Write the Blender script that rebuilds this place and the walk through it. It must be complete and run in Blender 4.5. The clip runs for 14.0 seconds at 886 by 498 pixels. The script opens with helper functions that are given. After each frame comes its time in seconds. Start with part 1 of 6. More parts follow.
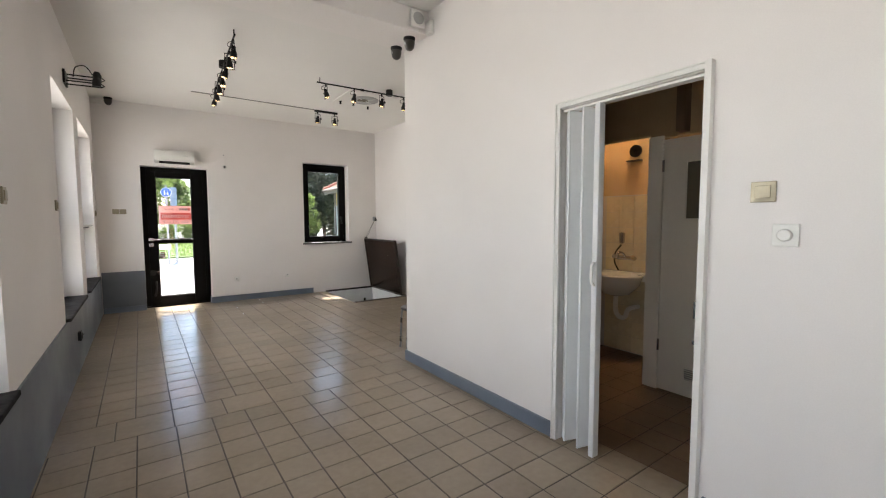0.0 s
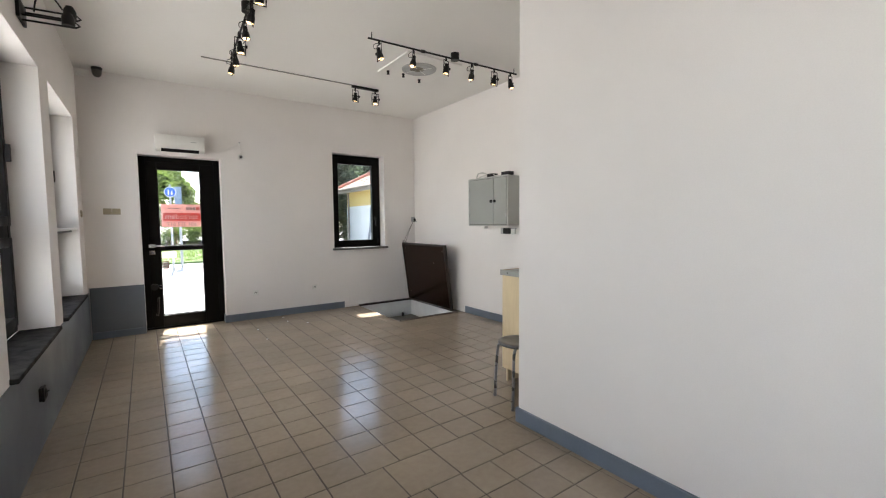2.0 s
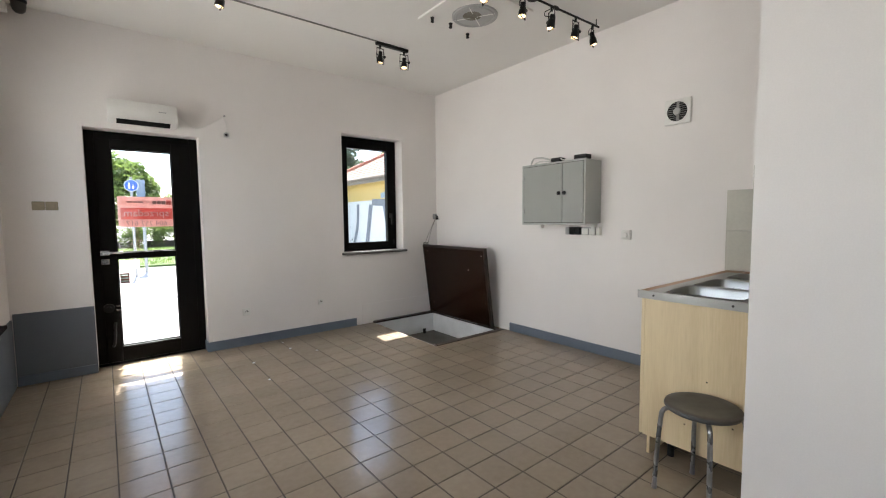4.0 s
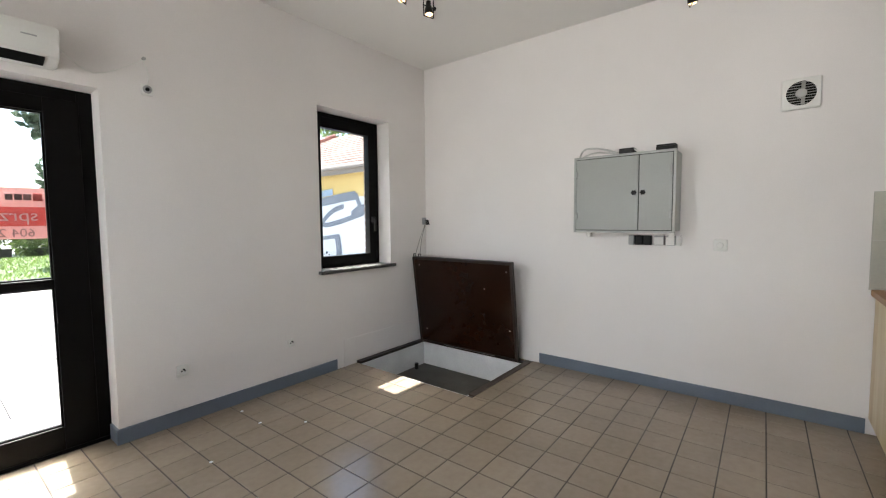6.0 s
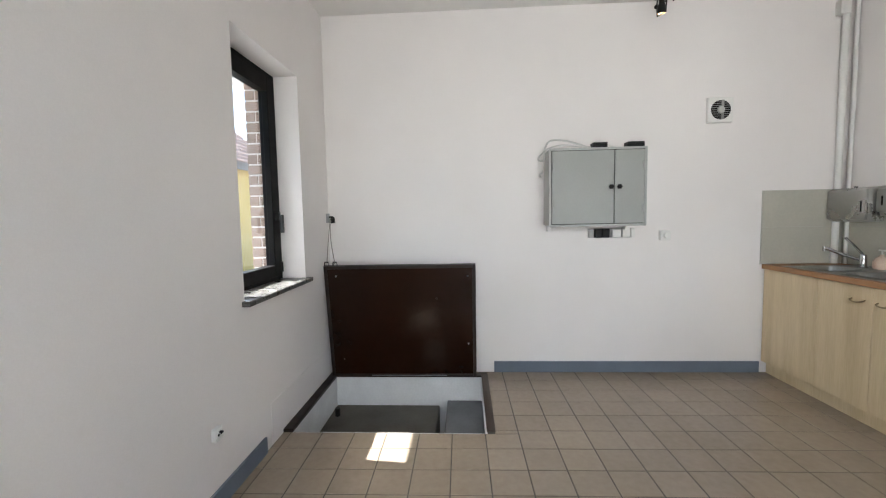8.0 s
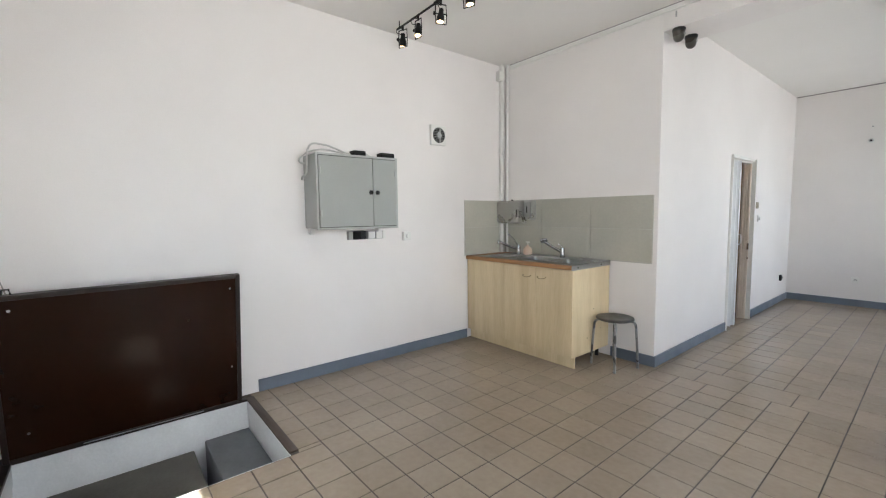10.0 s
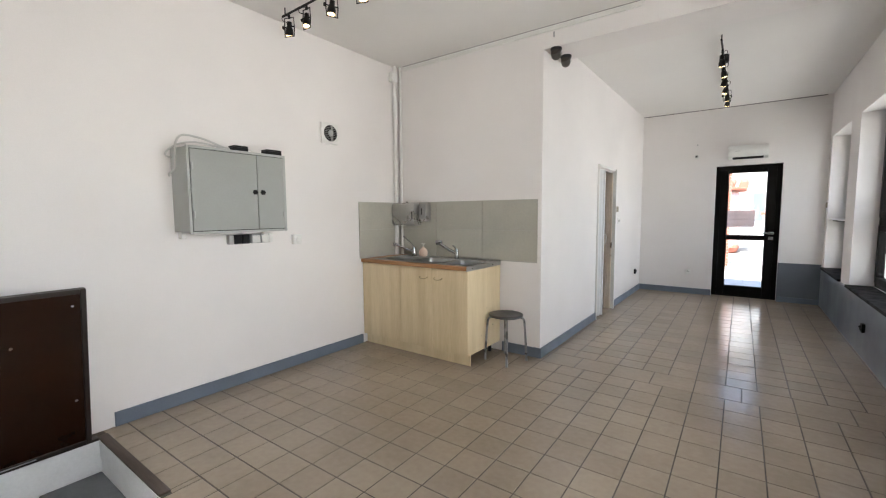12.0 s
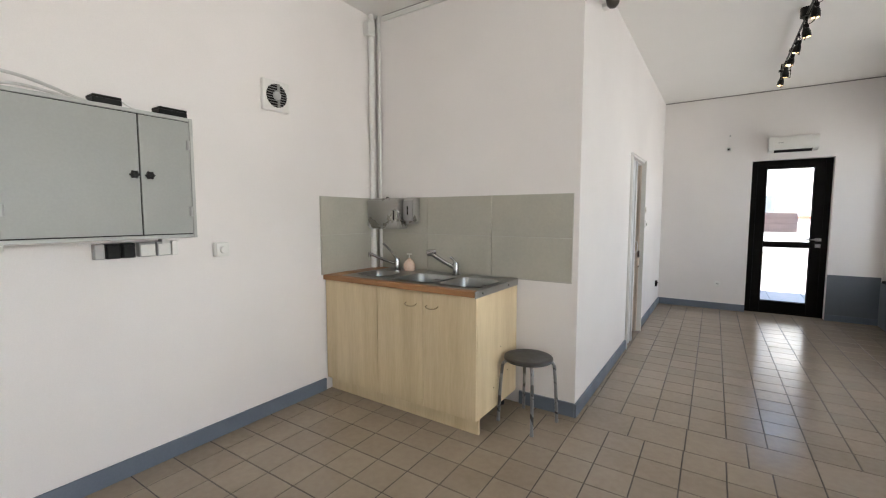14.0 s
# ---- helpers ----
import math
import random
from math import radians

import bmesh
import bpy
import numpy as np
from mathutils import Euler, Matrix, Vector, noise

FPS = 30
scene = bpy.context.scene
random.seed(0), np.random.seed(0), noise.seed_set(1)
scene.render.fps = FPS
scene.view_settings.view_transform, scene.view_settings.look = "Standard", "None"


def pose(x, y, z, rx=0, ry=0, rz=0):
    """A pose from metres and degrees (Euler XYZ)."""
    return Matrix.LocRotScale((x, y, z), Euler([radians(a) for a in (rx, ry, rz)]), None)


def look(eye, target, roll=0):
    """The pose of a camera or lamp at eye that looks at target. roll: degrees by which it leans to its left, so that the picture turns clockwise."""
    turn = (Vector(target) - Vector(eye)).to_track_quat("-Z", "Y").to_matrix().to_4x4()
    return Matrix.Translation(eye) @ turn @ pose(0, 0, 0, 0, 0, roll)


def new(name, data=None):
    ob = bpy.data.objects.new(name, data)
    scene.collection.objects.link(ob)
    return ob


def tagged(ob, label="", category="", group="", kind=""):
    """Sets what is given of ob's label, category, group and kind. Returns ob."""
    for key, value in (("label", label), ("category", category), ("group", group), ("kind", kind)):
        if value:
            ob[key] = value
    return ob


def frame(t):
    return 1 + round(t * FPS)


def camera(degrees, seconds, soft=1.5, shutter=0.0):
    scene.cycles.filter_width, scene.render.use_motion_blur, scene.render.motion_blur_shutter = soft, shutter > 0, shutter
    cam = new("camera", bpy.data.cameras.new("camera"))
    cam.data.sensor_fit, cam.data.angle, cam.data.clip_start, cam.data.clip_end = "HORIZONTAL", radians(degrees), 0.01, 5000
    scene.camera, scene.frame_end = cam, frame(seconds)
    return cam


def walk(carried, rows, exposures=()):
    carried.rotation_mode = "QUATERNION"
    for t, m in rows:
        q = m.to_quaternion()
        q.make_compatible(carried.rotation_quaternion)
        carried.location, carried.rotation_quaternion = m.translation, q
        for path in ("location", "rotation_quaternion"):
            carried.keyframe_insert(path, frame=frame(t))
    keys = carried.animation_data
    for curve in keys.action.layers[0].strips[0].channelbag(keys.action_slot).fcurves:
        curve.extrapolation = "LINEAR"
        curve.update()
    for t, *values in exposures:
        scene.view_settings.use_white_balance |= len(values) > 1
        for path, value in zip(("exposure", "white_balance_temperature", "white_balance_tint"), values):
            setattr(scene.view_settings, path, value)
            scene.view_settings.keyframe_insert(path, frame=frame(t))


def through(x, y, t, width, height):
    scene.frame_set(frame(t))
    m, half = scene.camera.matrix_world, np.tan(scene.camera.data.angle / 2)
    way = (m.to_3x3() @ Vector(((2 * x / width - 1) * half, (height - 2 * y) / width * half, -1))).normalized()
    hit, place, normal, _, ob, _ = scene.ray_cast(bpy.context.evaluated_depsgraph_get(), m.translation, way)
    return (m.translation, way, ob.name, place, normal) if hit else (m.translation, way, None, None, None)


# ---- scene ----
cam = camera(93.3, 14.0, soft=1.15)
EXPOSURES = [(0.0, 2.15, 6750, 11), (1.0, 2.18, 6750, 11), (1.5, 2.15, 6600, 10), (3.0, 2.02, 6550, 10), (5.5, 2.03, 6500, 10), (6.5, 2.00, 6340, 9.5),
             (7.0, 2.08, 6260, 9.5), (9.5, 2.38, 6200, 9), (10.0, 2.41, 6190, 9), (10.5, 2.36, 6420, 10), (11.5, 2.38, 6420, 10), (14.0, 2.28, 6500, 10)]
PATH = [
    (0, (0.037, -0.227, 1.354), (1.186, 1.404, 1.217), -0.2),
    (0.5, (0.061, 0.088, 1.31), (1.198, 1.728, 1.178), -0.5),
    (1, (0.091, 0.501, 1.313), (1.225, 2.143, 1.182), -0.6),
    (1.5, (0.085, 0.924, 1.315), (1.218, 2.567, 1.185), -0.5),
    (2, (0.084, 1.281, 1.343), (1.222, 2.921, 1.213), -0.5),
    (2.5, (0.119, 1.667, 1.345), (1.269, 3.298, 1.213), -0.5),
    (3, (0.142, 2.044, 1.325), (1.316, 3.658, 1.198), -0.6),
    (5.5, (0.141, 3.874, 1.396), (1.587, 5.247, 1.241), -0.3),
    (6, (0.129, 4.39, 1.388), (1.696, 5.625, 1.255), -0.5),
    (6.5, (0.134, 4.927, 1.416), (1.817, 5.996, 1.252), -0.4),
    (7, (0.157, 5.414, 1.394), (1.957, 6.27, 1.229), -0.4),
    (7.2, (0.137, 5.651, 1.386), (1.998, 6.366, 1.23), -0.6),
    (9.3, (0.378, 6.914, 1.378), (2.18, 6.062, 1.213), -0.8),
    (9.5, (0.382, 6.965, 1.374), (2.112, 5.975, 1.214), -0.8),
    (10, (0.388, 7.028, 1.406), (1.935, 5.771, 1.237), -0.7),
    (10.5, (0.326, 7.056, 1.423), (1.719, 5.631, 1.256), -0.7),
    (11, (0.287, 7.088, 1.421), (1.568, 5.561, 1.255), -0.6),
    (11.5, (0.353, 7.095, 1.424), (1.57, 5.516, 1.257), -0.5),
    (12, (0.458, 7.02, 1.419), (1.632, 5.41, 1.249), -0.4),
    (12.5, (0.604, 6.807, 1.409), (1.745, 5.173, 1.239), -0.3),
    (13, (0.769, 6.588, 1.426), (1.89, 4.941, 1.257), -0.2),
    (13.5, (1.024, 6.356, 1.409), (2.134, 4.701, 1.244), -0.1),
    (14, (1.258, 6.084, 1.402), (2.361, 4.423, 1.24), -0.0),
]
walk(cam, [(t, look(eye, target, roll)) for t, eye, target, roll in PATH], EXPOSURES)

# ---------------------------------------------------------------- light
world = bpy.data.worlds.new("sky")
scene.world = world
world.use_nodes = True
wn = world.node_tree.nodes
sky = wn.new("ShaderNodeTexSky")
sky.sky_type = "NISHITA"
sky.sun_disc = False
sky.sun_elevation = radians(58.5)
sky.sun_rotation = radians(4.6)
world.node_tree.links.new(sky.outputs[0], wn["Background"].inputs[0])
wn["Background"].inputs[1].default_value = 0.15

sun = new("sun", bpy.data.lights.new("sun", "SUN"))
sun.data.energy, sun.data.angle, sun.data.color = 5.0, radians(0.5), (1.0, 0.965, 0.92)
sun.matrix_world = look((0.08 * 5, 5, 1.64 * 5), (0, 0, 0))

WINDOW_LIGHT = 7.5

# ---------------------------------------------------------------- plan
XL0, SLOPE = -0.478, -0.011          # the window wall, a hair out of square
XR1, YS = 2.05, 3.24                 # the corner of the washroom block
XR, YF, YB = 3.857, 7.58, -1.33
CEIL, BEAM = 3.105, 2.915
SKEW = Matrix.Translation((XL0, 0, 0)) @ Matrix.Rotation(math.atan(-SLOPE), 4, "Z")


# ---------------------------------------------------------------- material helpers
def ramp_between(nt, fac, a, b):
    mix = nt.nodes.new("ShaderNodeMix")
    mix.data_type = "RGBA"
    nt.links.new(fac, mix.inputs["Factor"])
    mix.inputs["A"].default_value = (*a, 1)
    mix.inputs["B"].default_value = (*b, 1)
    return mix.outputs["Result"]


def stretch(nt, value, lo, hi, to_lo=0.0, to_hi=1.0):
    m = nt.nodes.new("ShaderNodeMapRange")
    nt.links.new(value, m.inputs["Value"])
    for key, v in (("From Min", lo), ("From Max", hi), ("To Min", to_lo), ("To Max", to_hi)):
        m.inputs[key].default_value = v
    return m.outputs["Result"]


def noise_of(nt, scale, detail=4.0, vector=None, squash=(1, 1, 1)):
    n = nt.nodes.new("ShaderNodeTexNoise")
    n.inputs["Scale"].default_value, n.inputs["Detail"].default_value = scale, detail
    if vector is None:
        vector = nt.nodes.new("ShaderNodeTexCoord").outputs["Object"]
    mapping = nt.nodes.new("ShaderNodeMapping")
    mapping.inputs["Scale"].default_value = squash
    nt.links.new(vector, mapping.inputs["Vector"])
    nt.links.new(mapping.outputs[0], n.inputs["Vector"])
    return n.outputs["Fac"]


def surface(name, color, dark=None, rough=0.5, coarse=2.0, fine=60.0, bump=0.1, bump_depth=0.002, metal=0.0,
            squash=(1, 1, 1), rough_spread=0.1, coat=0.0, per_piece=0.0, specular=0.5, seam="Random", world=False):
    """Two scales of variation between color and dark, fine relief, roughness that wanders."""
    m = bpy.data.materials.new(name)
    m.use_nodes = True
    nt = m.node_tree
    b = nt.nodes["Principled BSDF"]
    dark = dark or tuple(c * 0.86 for c in color)
    where = nt.nodes.new("ShaderNodeNewGeometry").outputs["Position"] if world else None
    big = noise_of(nt, coarse, 5.0, where, squash)
    small = noise_of(nt, fine, 3.0, where, squash)
    both = nt.nodes.new("ShaderNodeMath")
    both.operation = "MULTIPLY_ADD"
    nt.links.new(small, both.inputs[0])
    both.inputs[1].default_value = 0.45
    nt.links.new(big, both.inputs[2])
    col = ramp_between(nt, stretch(nt, both.outputs[0], 0.45, 1.0), color, dark)
    if per_piece:
        if seam == "Random":
            rnd = nt.nodes.new("ShaderNodeObjectInfo").outputs["Random"]
        else:
            rnd = nt.nodes.new("ShaderNodeNewGeometry").outputs["Random Per Island"]
        hsv = nt.nodes.new("ShaderNodeHueSaturation")
        nt.links.new(stretch(nt, rnd, 0, 1, 1 - per_piece, 1 + per_piece), hsv.inputs["Value"])
        nt.links.new(col, hsv.inputs["Color"])
        col = hsv.outputs[0]
    nt.links.new(col, b.inputs["Base Color"])
    nt.links.new(stretch(nt, big, 0.3, 0.7, max(0.02, rough - rough_spread), min(1, rough + rough_spread)), b.inputs["Roughness"])
    b.inputs["Metallic"].default_value = metal
    b.inputs["Coat Weight"].default_value = coat
    b.inputs["Specular IOR Level"].default_value = specular
    if bump:
        bp = nt.nodes.new("ShaderNodeBump")
        bp.inputs["Strength"].default_value, bp.inputs["Distance"].default_value = bump, bump_depth
        nt.links.new(small, bp.inputs["Height"])
        nt.links.new(bp.outputs[0], b.inputs["Normal"])
    return m


def glow(name, color, strength):
    m = bpy.data.materials.new(name)
    m.use_nodes = True
    b = m.node_tree.nodes["Principled BSDF"]
    b.inputs["Base Color"].default_value = (*color, 1)
    b.inputs["Emission Color"].default_value = (*color, 1)
    b.inputs["Emission Strength"].default_value = strength
    return m


def glass_material(name, tint=(0.96, 0.98, 0.97), rough=0.0):
    m = bpy.data.materials.new(name)
    m.use_nodes = True
    b = m.node_tree.nodes["Principled BSDF"]
    b.inputs["Base Color"].default_value = (*tint, 1)
    b.inputs["Transmission Weight"].default_value = 1.0
    b.inputs["Roughness"].default_value = rough
    b.inputs["IOR"].default_value = 1.45
    return m


def through_light(m, share):
    """Lets part of the light that falls on a leaf's far side shine through it."""
    nt = m.node_tree
    b = nt.nodes["Principled BSDF"]
    t, mix = nt.nodes.new("ShaderNodeBsdfTranslucent"), nt.nodes.new("ShaderNodeMixShader")
    nt.links.new(b.inputs["Base Color"].links[0].from_socket, t.inputs["Color"])
    mix.inputs[0].default_value = share
    nt.links.new(b.outputs[0], mix.inputs[1])
    nt.links.new(t.outputs[0], mix.inputs[2])
    nt.links.new(mix.outputs[0], nt.nodes["Material Output"].inputs["Surface"])


def paper_material(name, color, through=0.6):
    """Thin printed film: light comes through it."""
    m = bpy.data.materials.new(name)
    m.use_nodes = True
    nt = m.node_tree
    nt.nodes.remove(nt.nodes["Principled BSDF"])
    d, t, mix = (nt.nodes.new(k) for k in ("ShaderNodeBsdfDiffuse", "ShaderNodeBsdfTranslucent", "ShaderNodeMixShader"))
    vary = ramp_between(nt, noise_of(nt, 9.0), color, tuple(c * 0.85 for c in color))
    nt.links.new(vary, d.inputs["Color"])
    nt.links.new(vary, t.inputs["Color"])
    mix.inputs[0].default_value = through
    nt.links.new(d.outputs[0], mix.inputs[1])
    nt.links.new(t.outputs[0], mix.inputs[2])
    nt.links.new(mix.outputs[0], nt.nodes["Material Output"].inputs["Surface"])
    return m


WHITE = surface("white_wall_paint", (0.825, 0.79, 0.765), (0.745, 0.712, 0.69), 0.75, 0.9, 180, 0.12, 0.001)
CEILING = surface("white_ceiling_paint", (0.80, 0.78, 0.75), (0.75, 0.73, 0.70), 0.8, 0.7, 150, 0.12, 0.001)
DADO = surface("grey_oil_paint", (0.135, 0.155, 0.18), (0.115, 0.13, 0.155), 0.38, 1.5, 90, 0.12, 0.001)
SKIRT = surface("blue_grey_skirting", (0.15, 0.18, 0.225), (0.12, 0.145, 0.185), 0.42, 3, 90, 0.1, 0.001)
STONE = surface("dark_stone_sill", (0.05, 0.048, 0.048), (0.008, 0.008, 0.009), 0.8, 9, 40, 0.1, 0.001, specular=0.05)
BLACKSILL = surface("dark_granite_sill", (0.13, 0.125, 0.12), (0.05, 0.048, 0.045), 0.3, 14, 90, 0.05, 0.0006)
GROUT = surface("dark_grout", (0.12, 0.098, 0.076), (0.02, 0.017, 0.014), 0.9, 1.3, 40, 0.3, 0.002, world=True)
TILE = surface("beige_floor_tile", (0.345, 0.283, 0.215), (0.265, 0.212, 0.155), 0.2, 1.5, 24, 0.05, 0.001, rough_spread=0.07, per_piece=0.06, world=True)
TILES = surface("beige_floor_tile_far", (0.345, 0.283, 0.215), (0.265, 0.212, 0.155), 0.2, 1.5, 24, 0.05, 0.001, rough_spread=0.07, per_piece=0.06, seam="Island", world=True)
BLACKFRAME = surface("dark_brown_window_plastic", (0.0045, 0.0038, 0.0034), (0.003, 0.0026, 0.0024), 0.45, 4, 120, 0.06, 0.0005, specular=0.1)
GLASS = glass_material("window_glass")
FROST = surface("dark_obscured_glass", (0.12, 0.105, 0.075), (0.105, 0.09, 0.065), 0.35, 3, 120, 0.15, 0.001, rough_spread=0.0)
BLACK = surface("black_metal", (0.010, 0.009, 0.0085), (0.006, 0.0055, 0.005), 0.4, 8, 80, 0.05, 0.0005, specular=0.3)
BLACKPLASTIC = surface("black_plastic", (0.007, 0.007, 0.007), (0.005, 0.005, 0.005), 0.45, 8, 80, 0.05, 0.0005, specular=0.25)
PLASTIC = surface("white_plastic", (0.78, 0.77, 0.74), (0.72, 0.71, 0.67), 0.4, 4, 60, 0.03, 0.0005)
GREYPLASTIC = surface("grey_plastic", (0.42, 0.42, 0.41), (0.36, 0.36, 0.35), 0.45, 4, 60, 0.03, 0.0005)
BRONZE = surface("champagne_switch_plastic", (0.36, 0.31, 0.22), (0.28, 0.24, 0.17), 0.35, 10, 70, 0.03, 0.0005, metal=0.4)
CABGREY = surface("grey_enamelled_steel", (0.34, 0.35, 0.325), (0.30, 0.31, 0.29), 0.42, 2, 90, 0.06, 0.0006)
# Paler frame paint, also on the body: its lit side is in the colour
CABLIGHT = surface("lit_side_and_frame_grey_steel", (0.43, 0.44, 0.415), (0.39, 0.40, 0.375), 0.42, 2, 90, 0.06, 0.0006)
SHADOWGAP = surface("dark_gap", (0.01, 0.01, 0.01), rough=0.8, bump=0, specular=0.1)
LID = surface("dark_brown_varnished_board", (0.018, 0.0062, 0.0027), (0.011, 0.004, 0.0018), 0.22, 1.2, 14, 0.05, 0.0012, rough_spread=0.05, specular=0.22)
LIDEDGE = surface("dark_brown_edge", (0.014, 0.006, 0.0035), (0.008, 0.004, 0.0025), 0.42, 5, 60, 0.1, 0.001)
BIRCH = surface("light_birch_laminate", (0.75, 0.615, 0.40), (0.57, 0.44, 0.255), 0.4, 1.6, 26, 0.05, 0.0005, squash=(5, 5, 0.35))
COUNTEREDGE = surface("orange_brown_wood_edge", (0.40, 0.20, 0.08), (0.32, 0.15, 0.055), 0.4, 3, 40, 0.05, 0.0005, squash=(0.3, 3, 3))
STEEL = surface("brushed_steel", (0.37, 0.37, 0.36), (0.33, 0.33, 0.32), 0.3, 3, 200, 0.04, 0.0003, metal=1.0, squash=(0.2, 4, 4), rough_spread=0.03)
CHROME = surface("chrome", (0.52, 0.52, 0.53), (0.44, 0.44, 0.45), 0.12, 6, 60, 0.0, metal=1.0, rough_spread=0.04)
SATIN = surface("satin_steel_dispenser", (0.46, 0.45, 0.43), (0.40, 0.39, 0.37), 0.32, 5, 160, 0.06, 0.0004, metal=0.9)
TUBE = surface("grey_painted_tube", (0.30, 0.30, 0.30), (0.22, 0.22, 0.22), 0.3, 12, 90, 0.05, 0.0004, metal=0.7)
SEAT = surface("dark_grey_stool_seat", (0.075, 0.072, 0.07), (0.05, 0.048, 0.046), 0.35, 8, 90, 0.08, 0.0006, metal=0.2)
SPLASH = surface("grey_beige_wall_tile", (0.48, 0.46, 0.39), (0.40, 0.39, 0.33), 0.4, 2.5, 50, 0.06, 0.0006, per_piece=0.04)
SPLASHGROUT = surface("pale_grout", (0.50, 0.49, 0.45), rough=0.9, fine=100)
CONCRETE = surface("grey_concrete", (0.12, 0.112, 0.098), (0.08, 0.074, 0.064), 0.85, 3, 60, 0.4, 0.004)
GREYSTEP = surface("grey_painted_step", (0.15, 0.16, 0.17), (0.11, 0.115, 0.125), 0.6, 4, 60, 0.2, 0.002)
PITWHITE = surface("whitewashed_pit_wall", (0.76, 0.77, 0.77), (0.62, 0.63, 0.63), 0.85, 4, 60, 0.4, 0.004)
CABLEGREY = surface("grey_white_cable", (0.60, 0.59, 0.56), (0.48, 0.47, 0.45), 0.5, 20, 90, 0.0)
ROPE = surface("grey_cord", (0.30, 0.28, 0.25), rough=0.9, fine=300)
FOLD = surface("white_pvc_folding_door", (0.72, 0.73, 0.73), (0.66, 0.67, 0.67), 0.42, 3, 60, 0.03, 0.0005)
DOORWHITE = surface("white_lacquered_door", (0.74, 0.69, 0.60), (0.68, 0.63, 0.545), 0.45, 2, 60, 0.05, 0.0005)
CREAMWALL = surface("cream_emulsion", (0.50, 0.37, 0.22), (0.43, 0.31, 0.18), 0.85, 1.5, 90, 0.1, 0.001)
# Floor tile darkened and warmed: the washroom's dim warm light is in the colour
WASHFLOOR = surface("shaded_washroom_tile", (0.17, 0.105, 0.06), (0.12, 0.072, 0.04), 0.45, 1.5, 24, 0.05, 0.001, rough_spread=0.03, per_piece=0.06, seam="Island", world=True)
CREAMTILE = surface("cream_wall_tile", (0.66, 0.58, 0.42), (0.60, 0.52, 0.37), 0.22, 5, 40, 0.04, 0.0005, per_piece=0.04)
PORCELAIN = surface("white_porcelain", (0.78, 0.77, 0.74), (0.74, 0.73, 0.70), 0.12, 4, 40, 0.0, rough_spread=0.04)
DARKWOOD = surface("brown_pipe_box", (0.20, 0.125, 0.07), rough=0.6)
LAMPLENS = glow("lit_lamp_lens", (1.0, 0.72, 0.34), 1.0)
GREYCABLE = surface("grey_cable_cover", (0.26, 0.25, 0.235), rough=0.6)
PAVING = surface("pale_concrete_paving", (0.50, 0.48, 0.45), (0.42, 0.40, 0.37), 0.9, 0.8, 30, 0.3, 0.004, per_piece=0.06, seam="Island")
GROUND = surface("grey_ground", (0.30, 0.285, 0.26), (0.22, 0.21, 0.19), 0.95, 0.3, 8, 0.3, 0.01)
GRASS = surface("green_grass", (0.12, 0.19, 0.05), (0.09, 0.14, 0.04), 0.8, 1.2, 14, 0.4, 0.02)
LEAF = surface("tree_leaf", (0.21, 0.29, 0.08), (0.14, 0.20, 0.05), 0.55, 1.4, 8, 0.0, per_piece=0.3, seam="Island")
LEAFDARK = surface("conifer_leaf", (0.10, 0.135, 0.085), (0.06, 0.085, 0.05), 0.6, 1.4, 8, 0.0, per_piece=0.3, seam="Island")
BARK = surface("bark", (0.10, 0.075, 0.055), (0.05, 0.038, 0.028), 0.9, 4, 40, 0.6, 0.01)
YELLOW = surface("yellow_render", (0.64, 0.47, 0.18), (0.57, 0.41, 0.15), 0.9, 1.2, 60, 0.3, 0.003)
PALEWALL = surface("white_house_render", (0.70, 0.70, 0.69), (0.60, 0.60, 0.59), 0.9, 1.2, 60, 0.3, 0.003)
SPRAYGREY = surface("grey_spray_paint", (0.20, 0.22, 0.25), (0.15, 0.165, 0.19), 0.8, 2.5, 40, 0.1, 0.001)
SPRAYBLUE = surface("blue_spray_paint", (0.20, 0.30, 0.42), (0.32, 0.38, 0.44), 0.8, 5, 40, 0.1, 0.001)
ROOF = surface("faded_red_roof_tile", (0.42, 0.29, 0.23), (0.30, 0.20, 0.155), 0.85, 2, 20, 0.3, 0.005, per_piece=0.15, seam="Island")
FASCIA = surface("grey_brown_fascia", (0.22, 0.19, 0.165), rough=0.8)
BRICK = surface("pale_brick", (0.33, 0.24, 0.19), (0.24, 0.17, 0.135), 0.9, 6, 60, 0.4, 0.004, per_piece=0.16)
MORTAR = surface("pale_mortar", (0.55, 0.53, 0.50), rough=0.95, fine=80)
REDBRICK = surface("red_brick", (0.40, 0.13, 0.085), (0.30, 0.095, 0.06), 0.9, 4, 50, 0.4, 0.004, per_piece=0.14)
SIGNBLUE = surface("blue_sign", (0.03, 0.12, 0.52), rough=0.4)
SIGNWHITE = surface("white_sign_film", (0.8, 0.8, 0.8), rough=0.4)
ZINC = surface("galvanised_steel", (0.40, 0.41, 0.42), (0.33, 0.34, 0.35), 0.45, 8, 60, 0.1, 0.001, metal=0.8)
FILMPINK = paper_material("pink_printed_film", (0.90, 0.62, 0.59), 0.36)
FILMRED = paper_material("red_printed_film", (0.74, 0.22, 0.20), 0.36)
FILMDARK = paper_material("dark_red_print", (0.55, 0.20, 0.18), 0.4)
FILMGREY = paper_material("grey_print", (0.42, 0.33, 0.32), 0.6)
FILMPALE = paper_material("pale_beige_film", (0.86, 0.80, 0.72), 0.9)
FILMTEXT = paper_material("pale_print", (0.95, 0.86, 0.84), 0.1)
FILMBROWN = paper_material("grey_brown_printed_film", (0.66, 0.57, 0.54), 0.9)
